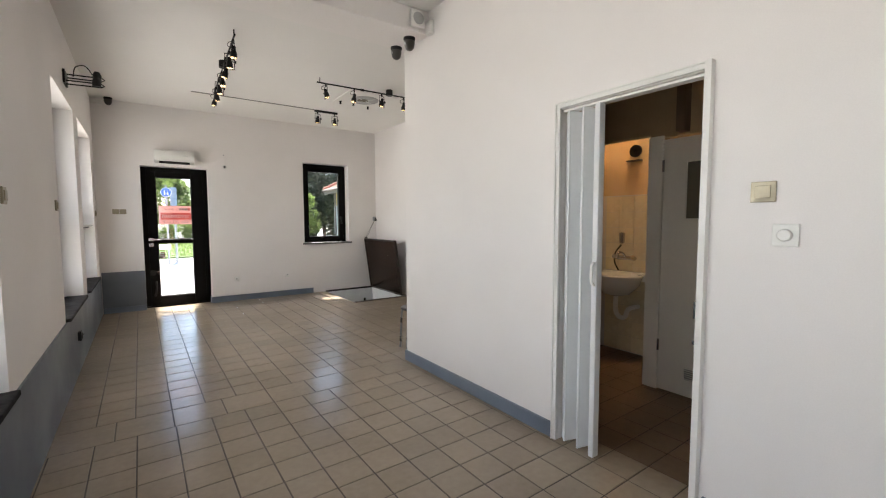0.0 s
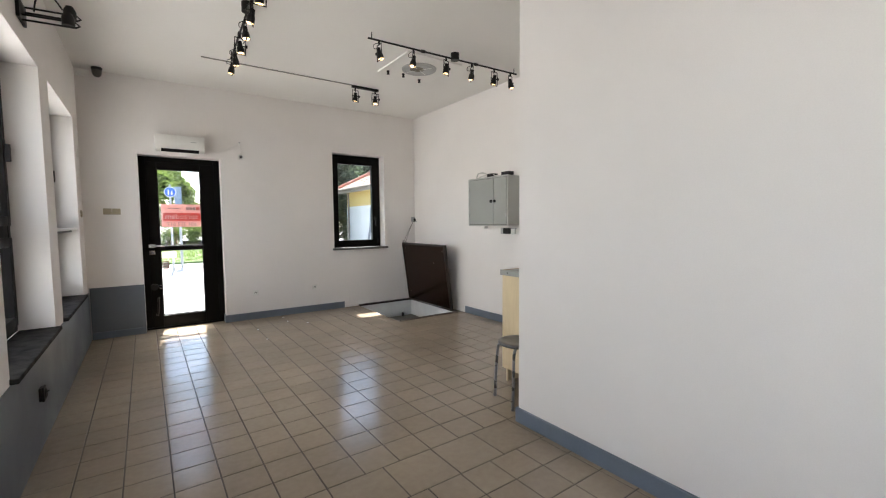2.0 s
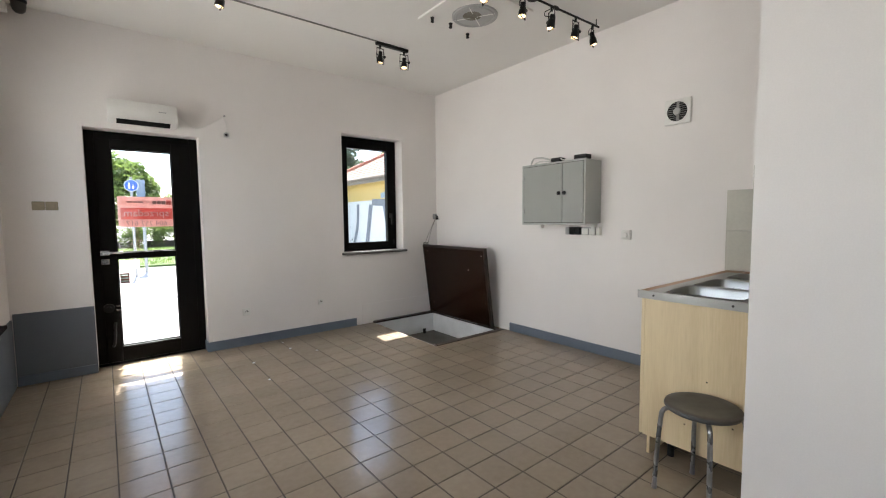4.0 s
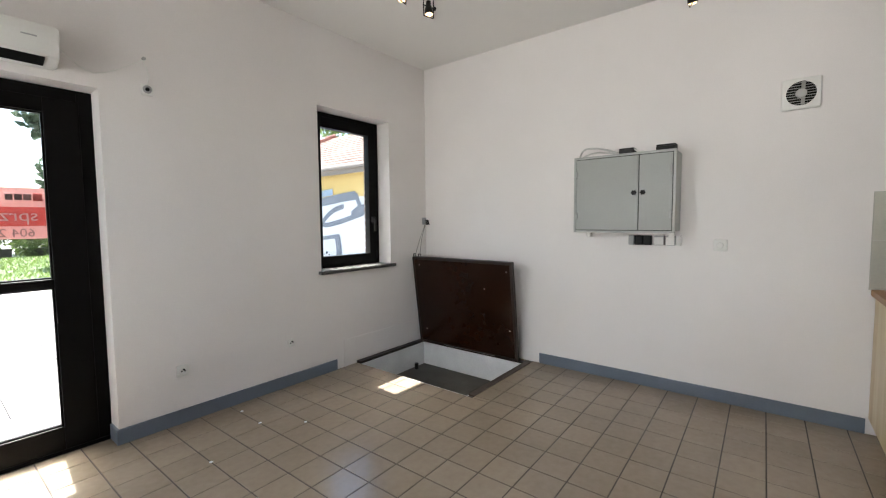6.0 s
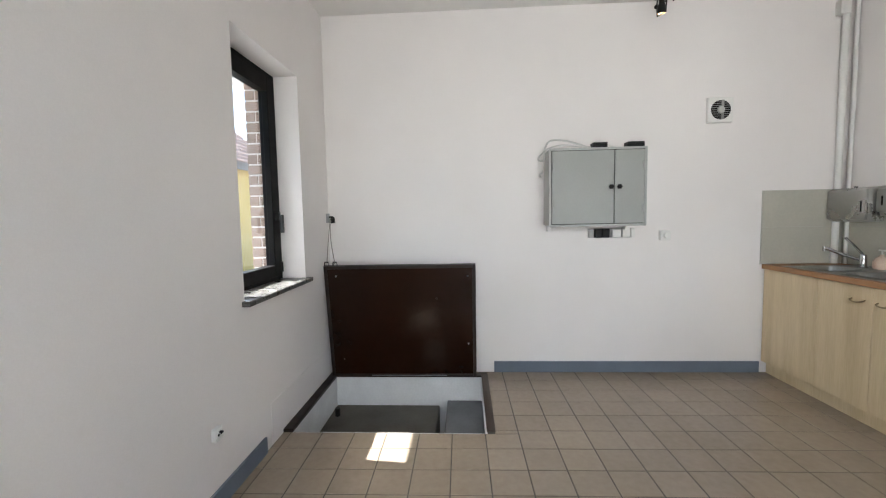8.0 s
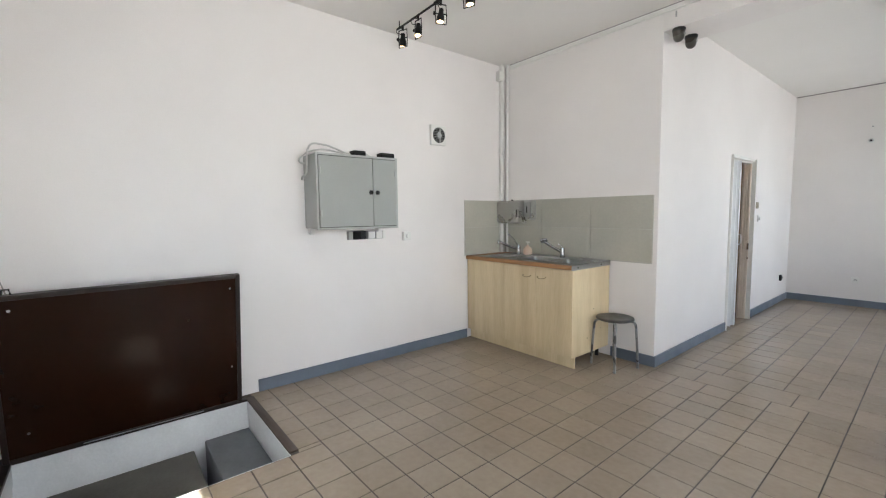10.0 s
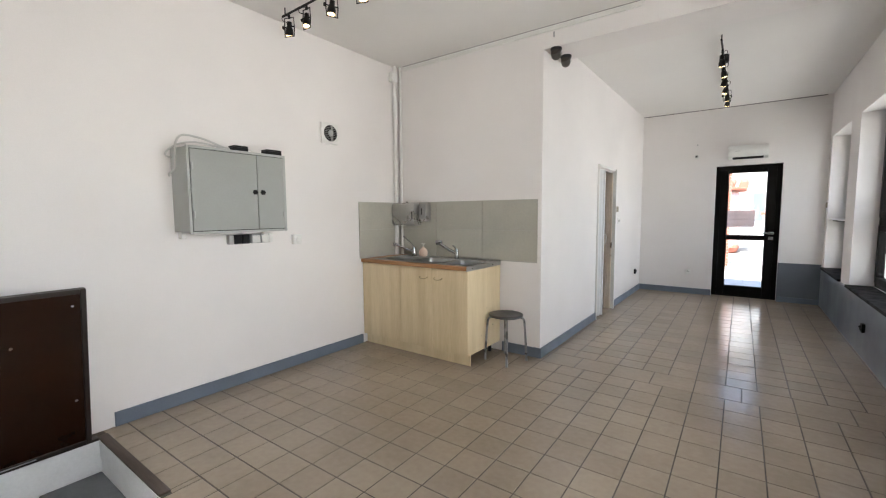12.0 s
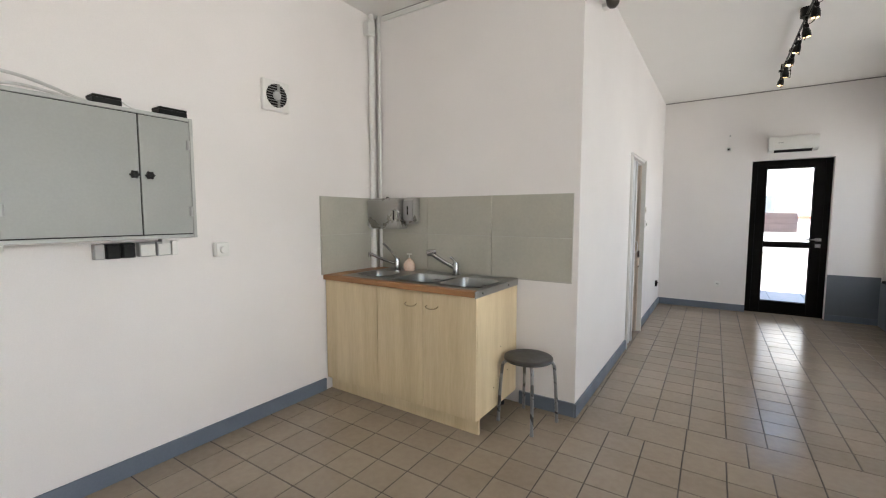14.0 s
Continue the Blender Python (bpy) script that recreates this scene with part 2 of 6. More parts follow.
FILMBROWN2 = paper_material("light_brown_printed_film", (0.60, 0.51, 0.48), 0.9)

for leaf_paint in (LEAF, LEAFDARK):
    through_light(leaf_paint, 0.6)
BRASS = surface("dull_brass", (0.45, 0.36, 0.22), (0.36, 0.28, 0.17), 0.35, 8, 60, 0.0, metal=0.8)


# ---------------------------------------------------------------- mesh helpers
ORIGIN = {}


def thing(name, at, label, category, group="", kind=""):
    ob = new(name)
    ob.location = at
    ORIGIN[ob.name] = Vector(at)
    return tagged(ob, label, category, group, kind)


def part(name, bm, material, parent=None, label="", smooth=False):
    """Links a bmesh, drawn in the world's metres, as one mesh object under a thing or a part."""
    base = ORIGIN[parent.name] if parent else Vector()
    bmesh.ops.recalc_face_normals(bm, faces=bm.faces)
    if base.length:
        bmesh.ops.translate(bm, verts=bm.verts, vec=-base)
    me = bpy.data.meshes.new(name)
    bm.to_mesh(me)
    bm.free()
    me.materials.append(material)
    if smooth:
        for p in me.polygons:
            p.use_smooth = True
        me.set_sharp_from_angle(angle=radians(38))
    ob = new(name, me)
    if parent:
        ob.parent = parent
        ORIGIN[ob.name] = base
    else:
        ORIGIN[ob.name] = Vector()
    return tagged(ob, label)


def structure(name, bm, material, label, category):
    ob = part(name, bm, material)
    return tagged(ob, label, category, kind="structure")


def box(bm, x0, x1, y0, y1, z0, z1, bevel=0.0, m=None):
    co = [(x, y, z) for z in (z0, z1) for y in (y0, y1) for x in (x0, x1)]
    vs = [bm.verts.new(c) for c in co]
    fs = [bm.faces.new([vs[i] for i in q]) for q in ((0, 2, 3, 1), (4, 5, 7, 6), (0, 1, 5, 4), (2, 6, 7, 3), (0, 4, 6, 2), (1, 3, 7, 5))]
    if bevel:
        es = list({e for f in fs for e in f.edges})
        r = bmesh.ops.bevel(bm, geom=es, offset=bevel, segments=2, profile=0.5, affect="EDGES", clamp_overlap=True)
        vs = list({v for f in r["faces"] for v in f.verts} | {v for v in vs if v.is_valid})
    if m:
        bmesh.ops.transform(bm, matrix=m, verts=vs)
    return bm


def boxes(*args, bevel=0.0, m=None):
    bm = bmesh.new()
    for a in args:
        box(bm, *a, bevel=bevel, m=m)
    return bm


def cyl(bm, a, b, r0, r1=None, seg=16, caps=True):
    r1 = r0 if r1 is None else r1
    a, b = Vector(a), Vector(b)
    q = (b - a).to_track_quat("Z", "Y")
    ring = lambda c, r: [bm.verts.new(c + q @ Vector((r * math.cos(2 * math.pi * k / seg), r * math.sin(2 * math.pi * k / seg), 0))) for k in range(seg)]
    r_a, r_b = ring(a, r0), ring(b, r1)
    for k in range(seg):
        bm.faces.new((r_a[k], r_a[(k + 1) % seg], r_b[(k + 1) % seg], r_b[k]))
    if caps:
        bm.faces.new(list(reversed(r_a)))
        bm.faces.new(r_b)
    return bm


def cylinder(a, b, r0, r1=None, seg=16):
    return cyl(bmesh.new(), a, b, r0, r1, seg)


def sweep(bm, points, r, seg=8, closed=False):
    """A round tube along points."""
    pts = [Vector(p) for p in points]
    n = len(pts)
    rings = []
    for i, p in enumerate(pts):
        if closed:
            d = pts[(i + 1) % n] - pts[i - 1]
        else:
            d = pts[min(i + 1, n - 1)] - pts[max(i - 1, 0)]
        q = d.normalized().to_track_quat("Z", "Y" if abs(d.normalized().y) < 0.9 else "X")
        rings.append([bm.verts.new(p + q @ Vector((r * math.cos(2 * math.pi * k / seg), r * math.sin(2 * math.pi * k / seg), 0))) for k in range(seg)])
    for i in range(n if closed else n - 1):
        a, b = rings[i], rings[(i + 1) % n]
        shift = min(range(seg), key=lambda s: (a[0].co - b[s].co).length)
        for k in range(seg):
            bm.faces.new((a[k], a[(k + 1) % seg], b[(k + 1 + shift) % seg], b[(k + shift) % seg]))
    if not closed:
        bm.faces.new(list(reversed(rings[0])))
        bm.faces.new(rings[-1])
    return bm


def tube(points, r, seg=8, closed=False):
    return sweep(bmesh.new(), points, r, seg, closed)


def smooth_line(points, steps=6):
    """Points of a soft curve through the given ones."""
    p = [Vector(points[0])] + [Vector(q) for q in points] + [Vector(points[-1])]
    out = []
    for i in range(1, len(p) - 2):
        for s in range(steps):
            t = s / steps
            out.append(0.5 * (2 * p[i] + (p[i + 1] - p[i - 1]) * t + (2 * p[i - 1] - 5 * p[i] + 4 * p[i + 1] - p[i + 2]) * t * t
                              + (3 * p[i] - p[i - 1] - 3 * p[i + 1] + p[i + 2]) * t ** 3))
    return out + [p[-1]]


def lathe(profile, centre=(0, 0, 0), seg=24, axis="Z"):
    """Turns (radius, height) pairs round an axis."""
    bm = bmesh.new()
    rings = []
    for r, h in profile:
        rings.append([bm.verts.new((r * math.cos(2 * math.pi * k / seg), r * math.sin(2 * math.pi * k / seg), h)) for k in range(seg)])
    for a, b in zip(rings, rings[1:]):
        for k in range(seg):
            bm.faces.new((a[k], a[(k + 1) % seg], b[(k + 1) % seg], b[k]))
    for ring in (rings[0], rings[-1]):
        if (ring[0].co - ring[1].co).length > 1e-4:
            bm.faces.new(ring)
    bmesh.ops.remove_doubles(bm, verts=bm.verts, dist=1e-5)
    turn = {"Z": Matrix(), "Y": Matrix.Rotation(radians(-90), 4, "X"), "X": Matrix.Rotation(radians(90), 4, "Y")}[axis]
    bmesh.ops.transform(bm, matrix=Matrix.Translation(centre) @ turn, verts=bm.verts)
    return bm


def wall_mesh(axis, lo, hi, u0, u1, z0, z1, holes=(), m=None):
    """A thick wall between lo and hi on its axis, running u0..u1, with holes (ua, ub, za, zb) through it."""
    bm = bmesh.new()

    def piece(ua, ub, za, zb):
        if ub - ua < 1e-4 or zb - za < 1e-4:
            return
        if axis == "x":
            box(bm, lo, hi, ua, ub, za, zb, m=m)
        else:
            box(bm, ua, ub, lo, hi, za, zb, m=m)
    at = u0
    for ua, ub, za, zb in sorted(holes):
        piece(at, ua, z0, z1)
        piece(ua, ub, z0, za)
        piece(ua, ub, zb, z1)
        at = ub
    piece(at, u1, z0, z1)
    return bm


def ring_frame(bm, axis, lo, hi, ua, ub, za, zb, w, bottom=None, top=None, m=None, bevel=0.004):
    """Four bars round an opening."""
    bottom = w if bottom is None else bottom
    top = w if top is None else top
    for a, b, c, d in ((ua, ua + w, za, zb), (ub - w, ub, za, zb), (ua + w, ub - w, za, za + bottom), (ua + w, ub - w, zb - top, zb)):
        if axis == "x":
            box(bm, lo, hi, a, b, c, d, bevel=bevel, m=m)
        else:
            box(bm, a, b, lo, hi, c, d, bevel=bevel, m=m)
    return bm


def letters(text, size, material, parent, place, name, mirrored=False, face="y"):
    """Flat lettering in the built-in font, standing on a plane y = const."""
    c = bpy.data.curves.new("lettering", "FONT")
    c.body, c.size, c.align_x = text, size, "CENTER"
    holder = bpy.data.objects.new("lettering", c)
    scene.collection.objects.link(holder)
    bpy.context.view_layer.update()
    me = bpy.data.meshes.new_from_object(holder.evaluated_get(bpy.context.evaluated_depsgraph_get()))
    bpy.data.objects.remove(holder)
    bm = bmesh.new()
    bm.from_mesh(me)
    bpy.data.meshes.remove(me)
    s = -1 if mirrored else 1
    for v in bm.verts:
        v.co = Vector((place[0] + s * v.co.x, place[1], place[2] + v.co.y))
    return part(name, bm, material, parent)


# ---------------------------------------------------------------- the shell
WA, WB, WC, WD = (4.15, 5.45), (5.80, 7.18), (-1.17, 0.12), (0.60, 2.40)
SILL, HEAD = 0.59, 2.475
left_holes = [(a, b, SILL - 0.03, HEAD) for a, b in (WA, WB, WC, WD)]
structure("wall_west", wall_mesh("x", -0.47, 0.0, YB - 0.6, YF + 0.7, -0.1, CEIL + 0.2, left_holes, m=SKEW), WHITE, "white plastered wall with four deep window openings", "wall")
DOOR1 = (-0.027, 0.866, 0.0, 2.196)
WIN1 = (2.40, 3.275, 0.942, 2.422)
structure("wall_north", wall_mesh("y", YF, YF + 0.40, -0.9, XR + 0.5, -0.6, CEIL + 0.2, [(DOOR1[0], DOOR1[1], -0.6, DOOR1[3]), WIN1]), WHITE, "white plastered wall with a door and a narrow window", "wall")
structure("wall_east", wall_mesh("x", XR, XR + 0.4, YS - 0.15, YF, -0.6, CEIL + 0.2), WHITE, "white plastered wall behind the grey cabinet", "wall")
BATH = (0.63, 1.415, -0.05, 2.0)
structure("wall_washroom_side", wall_mesh("x", XR1, XR1 + 0.11, YB, YS, -0.05, CEIL, [BATH]), WHITE, "white plastered partition wall with a folding-door opening", "wall")
structure("wall_washroom_end", wall_mesh("y", YS - 0.11, YS, XR1 + 0.11, XR, -0.05, CEIL), WHITE, "white plastered partition wall behind the sink unit", "wall")
DOOR2 = (0.055, 0.925, -0.1, 2.165)
structure("wall_south", wall_mesh("y", YB - 0.45, YB, -0.9, 4.4, -0.1, CEIL + 0.2, [DOOR2]), WHITE, "white plastered end wall with a glazed door", "wall")
structure("ceiling", boxes((-1.1, 4.4, YB - 0.4, YF + 0.6, CEIL, CEIL + 0.18)), CEILING, "matt white painted ceiling", "ceiling")
structure("ceiling_beam", boxes((-0.56, XR1 + 0.002, YS - 0.41, YS + 0.003, BEAM, CEIL), bevel=0.006), WHITE, "white plastered beam across the room", "beam")
structure("roof_slab", boxes((-1.1, 4.4, YB - 0.45, YF + 0.62, CEIL + 0.18, CEIL + 0.35)), CONCRETE, "flat concrete roof slab above the ceiling", "roof")

# floor slab in four sheets round the hatch opening
PIT = (2.785, 3.735, 6.25, 7.525)
slab = boxes((-0.62, PIT[0], YB - 0.2, YF + 0.4, -0.12, -0.003), (PIT[0], XR, YB - 0.2, PIT[2], -0.12, -0.003),
             (PIT[1], XR, PIT[2], YF, -0.12, -0.003), (PIT[0], PIT[1], PIT[3], YF, -0.12, -0.003))
floor = structure("floor", slab, GROUT, "beige square floor tiles with dark joints", "floor")

# skirting
def skirting(name, *bx):
    return structure(name, boxes(*bx, bevel=0.003), SKIRT, "blue-grey painted skirting board", "skirting")


SK = 0.098
skirting("baseboard_north", (0.850, 2.54, YF - 0.016, YF, 0, SK), (0.850, 0.8655, YF, 7.714, 0, SK))
skirting("baseboard_east", (XR - 0.016, XR, 3.88, 6.135, 0, SK))
skirting("baseboard_washroom_side", (XR1 - 0.016, XR1, YB + 0.016, 0.585, 0, SK), (XR1 - 0.016, XR1, 1.445, YS + 0.016, 0, SK))
skirting("baseboard_washroom_end", (XR1, 2.46, YS, YS + 0.016, 0, SK))
skirting("baseboard_south", (0.925, XR1, YB, YB + 0.016, 0, SK))
skirting("baseboard_dado", (-0.54, -0.03, YF - 0.03, YF - 0.012, 0, 0.08), (-0.46, 0.05, YB + 0.012, YB + 0.026, 0, 0.08))

# grey dado under the windows and beside both doors
structure("dado_west", boxes((0.0, 0.012, YB + 0.012, YF - 0.012, 0, SILL - 0.032), m=SKEW), DADO, "dark grey painted dado below the windows", "dado")
structure("dado_north", boxes((-0.545, DOOR1[0], YF - 0.012, YF, 0, 0.606)), DADO, "dark grey painted dado beside the door", "dado")
structure("dado_south", boxes((-0.455, DOOR2[0], YB, YB + 0.012, 0, 0.612)), DADO, "dark grey painted dado beside the door", "dado")


# ---------------------------------------------------------------- windows and doors
def casement(name, span, at_x, label):
    """A dark two-part window in the skewed west wall."""
    w = thing(name, SKEW @ Vector((at_x, (span[0] + span[1]) / 2, SILL)), label, "window", kind="structure")
    y0, y1 = span
    part("window_frame", ring_frame(bmesh.new(), "x", at_x - 0.07, at_x, y0, y1, SILL, HEAD, 0.055, m=SKEW), BLACKFRAME, w)
    mid = 1.30
    part("transom", boxes((at_x - 0.065, at_x - 0.004, y0 + 0.055, y1 - 0.055, mid - 0.04, mid + 0.04), bevel=0.004, m=SKEW), BLACKFRAME, w)
    for za, zb in ((SILL + 0.05, mid - 0.04), (mid + 0.04, HEAD - 0.055)):
        sash = part("sash", ring_frame(bmesh.new(), "x", at_x - 0.05, at_x + 0.015, y0 + 0.05, y1 - 0.05, za, zb, 0.065, m=SKEW), BLACKFRAME, w)
        pane = part("pane", boxes((at_x - 0.03, at_x - 0.018, y0 + 0.11, y1 - 0.11, za + 0.06, zb - 0.06), m=SKEW), GLASS, sash)
        pane.visible_shadow = False
    part("handle", boxes((at_x + 0.015, at_x + 0.045, y1 - 0.095, y1 - 0.07, 1.78, 1.9), (at_x + 0.01, at_x + 0.02, y1 - 0.1, y1 - 0.065, 1.86, 1.93), bevel=0.004, m=SKEW), BLACK, w)
    part("window_sill", boxes((at_x, 0.035, y0 - 0.015, y1 + 0.015, SILL - 0.03, SILL), bevel=0.006, m=SKEW), STONE, w, "dark veined stone sill")
    return w


for number, span in enumerate((WA, WB, WC, WD), 1):
    casement("window_%d" % number, span, -0.20, "dark brown framed window over a deep stone sill")


def window_shelf(span):
    s = thing("window_shelf", SKEW @ Vector((-0.1, span[0], 1.268)), "white shelf board with a dark underside across the window", "shelf", "shelves across the windows")
    part("board", boxes((-0.175, -0.015, span[0] + 0.002, span[1] - 0.002, 1.290, 1.310), bevel=0.003, m=SKEW), PLASTIC, s)
    part("bracket_rail", boxes((-0.165, -0.06, span[0] + 0.002, span[1] - 0.002, 1.268, 1.290), bevel=0.003, m=SKEW), BLACK, s, "black metal rail")


window_shelf(WB)
window_shelf(WC)

for y0, y1 in (WA, WB, WC, WD):
    lamp = new("window_daylight", bpy.data.lights.new("window_daylight", "AREA"))
    lamp.data.shape, lamp.data.size, lamp.data.size_y = "RECTANGLE", y1 - y0 + 0.2, HEAD - SILL + 0.2
    lamp.data.energy, lamp.data.color = WINDOW_LIGHT * (1.72 if y0 > 3 else 0.92) * (y1 - y0) / 1.3, (1.0, 0.972, 0.94)
    eye = SKEW @ Vector((-0.86, (y0 + y1) / 2 + 0.1, (SILL + HEAD) / 2 - 0.1))
    lamp.matrix_world = look(eye, eye + Vector((1, -0.3, 0.32)))

# narrow window beside the hatch
w1 = thing("window_5", ((WIN1[0] + WIN1[1]) / 2, 7.78, WIN1[2]), "narrow dark brown framed window with a black granite sill", "window", kind="structure")
part("window_frame", ring_frame(bmesh.new(), "y", 7.755, 7.835, WIN1[0], WIN1[1], WIN1[2], WIN1[3], 0.065), BLACKFRAME, w1)
sash = part("sash", ring_frame(bmesh.new(), "y", 7.74, 7.815, WIN1[0] + 0.045, WIN1[1] - 0.045, WIN1[2] + 0.03, WIN1[3] - 0.045, 0.098, bottom=0.085), BLACKFRAME, w1)
pane = part("pane", boxes((WIN1[0] + 0.138, WIN1[1] - 0.138, 7.78, 7.792, WIN1[2] + 0.11, WIN1[3] - 0.138)), GLASS, sash)
pane.visible_shadow = False
part("handle", boxes((3.16, 3.185, 7.685, 7.71, 1.29, 1.42), (3.155, 3.19, 7.71, 7.741, 1.38, 1.44), bevel=0.004), BLACK, w1)
part("hinge", cylinder((3.222, 7.733, 1.0), (3.222, 7.733, 1.075), 0.009), BLACK, w1)
part("window_sill", boxes((WIN1[0] - 0.03, WIN1[1] + 0.04, YF - 0.045, 7.757, 0.915, 0.946), bevel=0.006), BLACKSILL, w1, "black granite sill with a chipped corner")
for xa, xb, za, zb in ((2.60, 2.615, 1.083, 1.105), (2.58, 2.586, 1.075, 1.083), (2.63, 2.64, 1.068, 1.08)):
    part("sticker_mark", boxes((xa, xb, 7.777, 7.779, za, zb)), BLACKPLASTIC, w1, "small dark sticker mark")

# brick jamb of the outer wall beside that window
jamb = structure("wall_brick_jamb", wall_mesh("y", 7.985, 8.24, -0.9, 4.36, -0.16, 3.28, [(-0.06, 0.9, -0.16, 2.36), (2.36, 3.80, 0.86, 2.475)]), MORTAR, "brick outer skin round the door and window", "wall")
brick_mesh = {}


def brick_at(parent, x0, x1, y0, y1, z0, z1, material, key):
    if key not in brick_mesh:
        bm = boxes((-(x1 - x0) / 2, (x1 - x0) / 2, -(y1 - y0) / 2, (y1 - y0) / 2, -(z1 - z0) / 2, (z1 - z0) / 2))
        me = bpy.data.meshes.new("brick")
        bm.to_mesh(me)
        bm.free()
        me.materials.append(material)
        brick_mesh[key] = me
    ob = new("brick", brick_mesh[key])
    ob.parent = parent
    ob.location = Vector(((x0 + x1) / 2, (y0 + y1) / 2, (z0 + z1) / 2)) - ORIGIN[parent.name]
    return ob


for k in range(22):
    z = 0.80 + 0.077 * k
    if k % 2:
        brick_at(jamb, WIN1[1] - 0.008, WIN1[1] + 0.09, 7.842, 7.904, z, z + 0.064, BRICK, "h")
        brick_at(jamb, WIN1[1] - 0.008, WIN1[1] + 0.09, 7.914, 7.982, z, z + 0.064, BRICK, "i")
    else:
        brick_at(jamb, WIN1[1] - 0.008, WIN1[1] + 0.09, 7.842, 7.982, z, z + 0.064, BRICK, "s")


HANDLE = 1.068


def glazed_door(name, x0, x1, top, y_in, y_out, glass, rail, label, handle_x, handle_dir):
    """A dark glazed door in a wall along x; y_in is the room side."""
    d = thing(name, ((x0 + x1) / 2, (y_in + y_out) / 2, 0), label, "door", kind="structure")
    lo, hi = min(y_in, y_out), max(y_in, y_out)
    s = 1 if y_out > y_in else -1
    part("door_frame", ring_frame(bmesh.new(), "y", lo, hi, x0, x1, 0.0, top, 0.075, bottom=0.02), BLACKFRAME, d)
    gx0, gx1, gz0, gz1 = glass
    a, b = sorted((y_in - s * 0.012, y_out - s * 0.015))
    leaf_bm = bmesh.new()
    for q in ((x0 + 0.068, gx0, 0.022, top - 0.068), (gx1, x1 - 0.068, 0.022, top - 0.068), (gx0, gx1, 0.022, gz0), (gx0, gx1, gz1, top - 0.068), (gx0, gx1, rail[0], rail[1])):
        box(leaf_bm, q[0], q[1], a, b, q[2], q[3], bevel=0.004)
    leaf = part("door_leaf", leaf_bm, BLACKFRAME, d)
    mid = (y_in + y_out) / 2
    for za, zb in ((gz0, rail[0]), (rail[1], gz1)):
        p = part("pane", boxes((gx0 - 0.01, gx1 + 0.01, mid - 0.006, mid + 0.006, za - 0.01, zb + 0.01)), GLASS, leaf)
        p.visible_shadow = False
        bead = ring_frame(bmesh.new(), "y", *sorted((y_in + s * 0.004, mid - s * 0.008)), gx0 - 0.004, gx1 + 0.004, za - 0.004, zb + 0.004, 0.014, bevel=0.002)
        part("glazing_bead", bead, BLACKFRAME, leaf)
    face = y_in - s * 0.012
    out = -s
    hb = boxes((handle_x - 0.035, handle_x + 0.035, *sorted((face, face + out * 0.012)), HANDLE - 0.023, HANDLE + 0.022), bevel=0.003)
    cyl(hb, (handle_x, face, HANDLE), (handle_x, face + out * 0.055, HANDLE), 0.011)
    box(hb, *sorted((handle_x - 0.012 * handle_dir, handle_x + 0.135 * handle_dir)), *sorted((face + out * 0.045, face + out * 0.062)), HANDLE - 0.009, HANDLE + 0.011, bevel=0.004)
    part("door_handle", hb, CHROME, leaf, "chrome lever handle on a square rose")
    part("cylinder_rose", boxes((handle_x - 0.03, handle_x + 0.03, *sorted((face, face + out * 0.012)), HANDLE - 0.108, HANDLE - 0.058), bevel=0.003), CHROME, leaf, "chrome square lock rose")
    return d, leaf, face


door1, leaf1, face1 = glazed_door("door_1", DOOR1[0], DOOR1[1], 2.193, 7.735, 7.81, (0.158, 0.636, 0.165, 2.04), (1.012, 1.065),
                                  "dark brown glazed entrance door with a for-sale notice on its glass", 0.072, 1)
lock = cylinder((0.075, face1, 0.545), (0.075, face1 - 0.02, 0.545), 0.042, seg=24)
cyl(lock, (0.075, face1 - 0.02, 0.545), (0.075, face1 - 0.03, 0.545), 0.02)
part("night_lock", lock, BLACK, leaf1, "round dark night lock", smooth=True)
part("lock_bolt", boxes((0.13, 0.162, face1 - 0.018, face1, 0.555, 0.566), (0.13, 0.162, face1 - 0.018, face1, 0.518, 0.53), bevel=0.002), CHROME, leaf1, "small steel bolt plates")
part("pull_handle", tube(smooth_line([(0.115, face1, 0.40), (0.112, face1 - 0.04, 0.37), (0.108, face1 - 0.045, 0.28), (0.10, face1 - 0.04, 0.21), (0.09, face1, 0.18)]), 0.012), BLACK, leaf1, "black bow pull handle", smooth=True)
part("threshold", boxes((DOOR1[0], DOOR1[1], 7.715, 7.83, 0.0, 0.022), bevel=0.004), BLACKFRAME, door1)

# for-sale notice stuck on the outside, read from behind
notice = thing("for_sale_notice", (0.415, 7.782, 1.305), "pale pink and red for-sale notice stuck on the door glass", "notice")
part("sheet", boxes((0.187, 0.640, 7.7805, 7.7815, 1.490, 1.600), (0.187, 0.640, 7.7805, 7.7815, 1.307, 1.380), (0.187, 0.207, 7.7805, 7.7815, 1.380, 1.490), (0.625, 0.640, 7.7805, 7.7815, 1.380, 1.490)), FILMPINK, notice)
part("red_band", boxes((0.207, 0.625, 7.7805, 7.7815, 1.380, 1.490)), FILMRED, notice, "red band")
letters("sprzedam", 0.095, FILMTEXT, notice, (0.410, 7.777, 1.411), "headline", mirrored=True)
letters("604 252 617", 0.066, FILMGREY, notice, (0.410, 7.7775, 1.320), "phone_number", mirrored=True)
part("emblem", boxes((0.577, 0.617, 7.778, 7.779, 1.525, 1.570)), FILMRED, notice, "plain red square emblem")
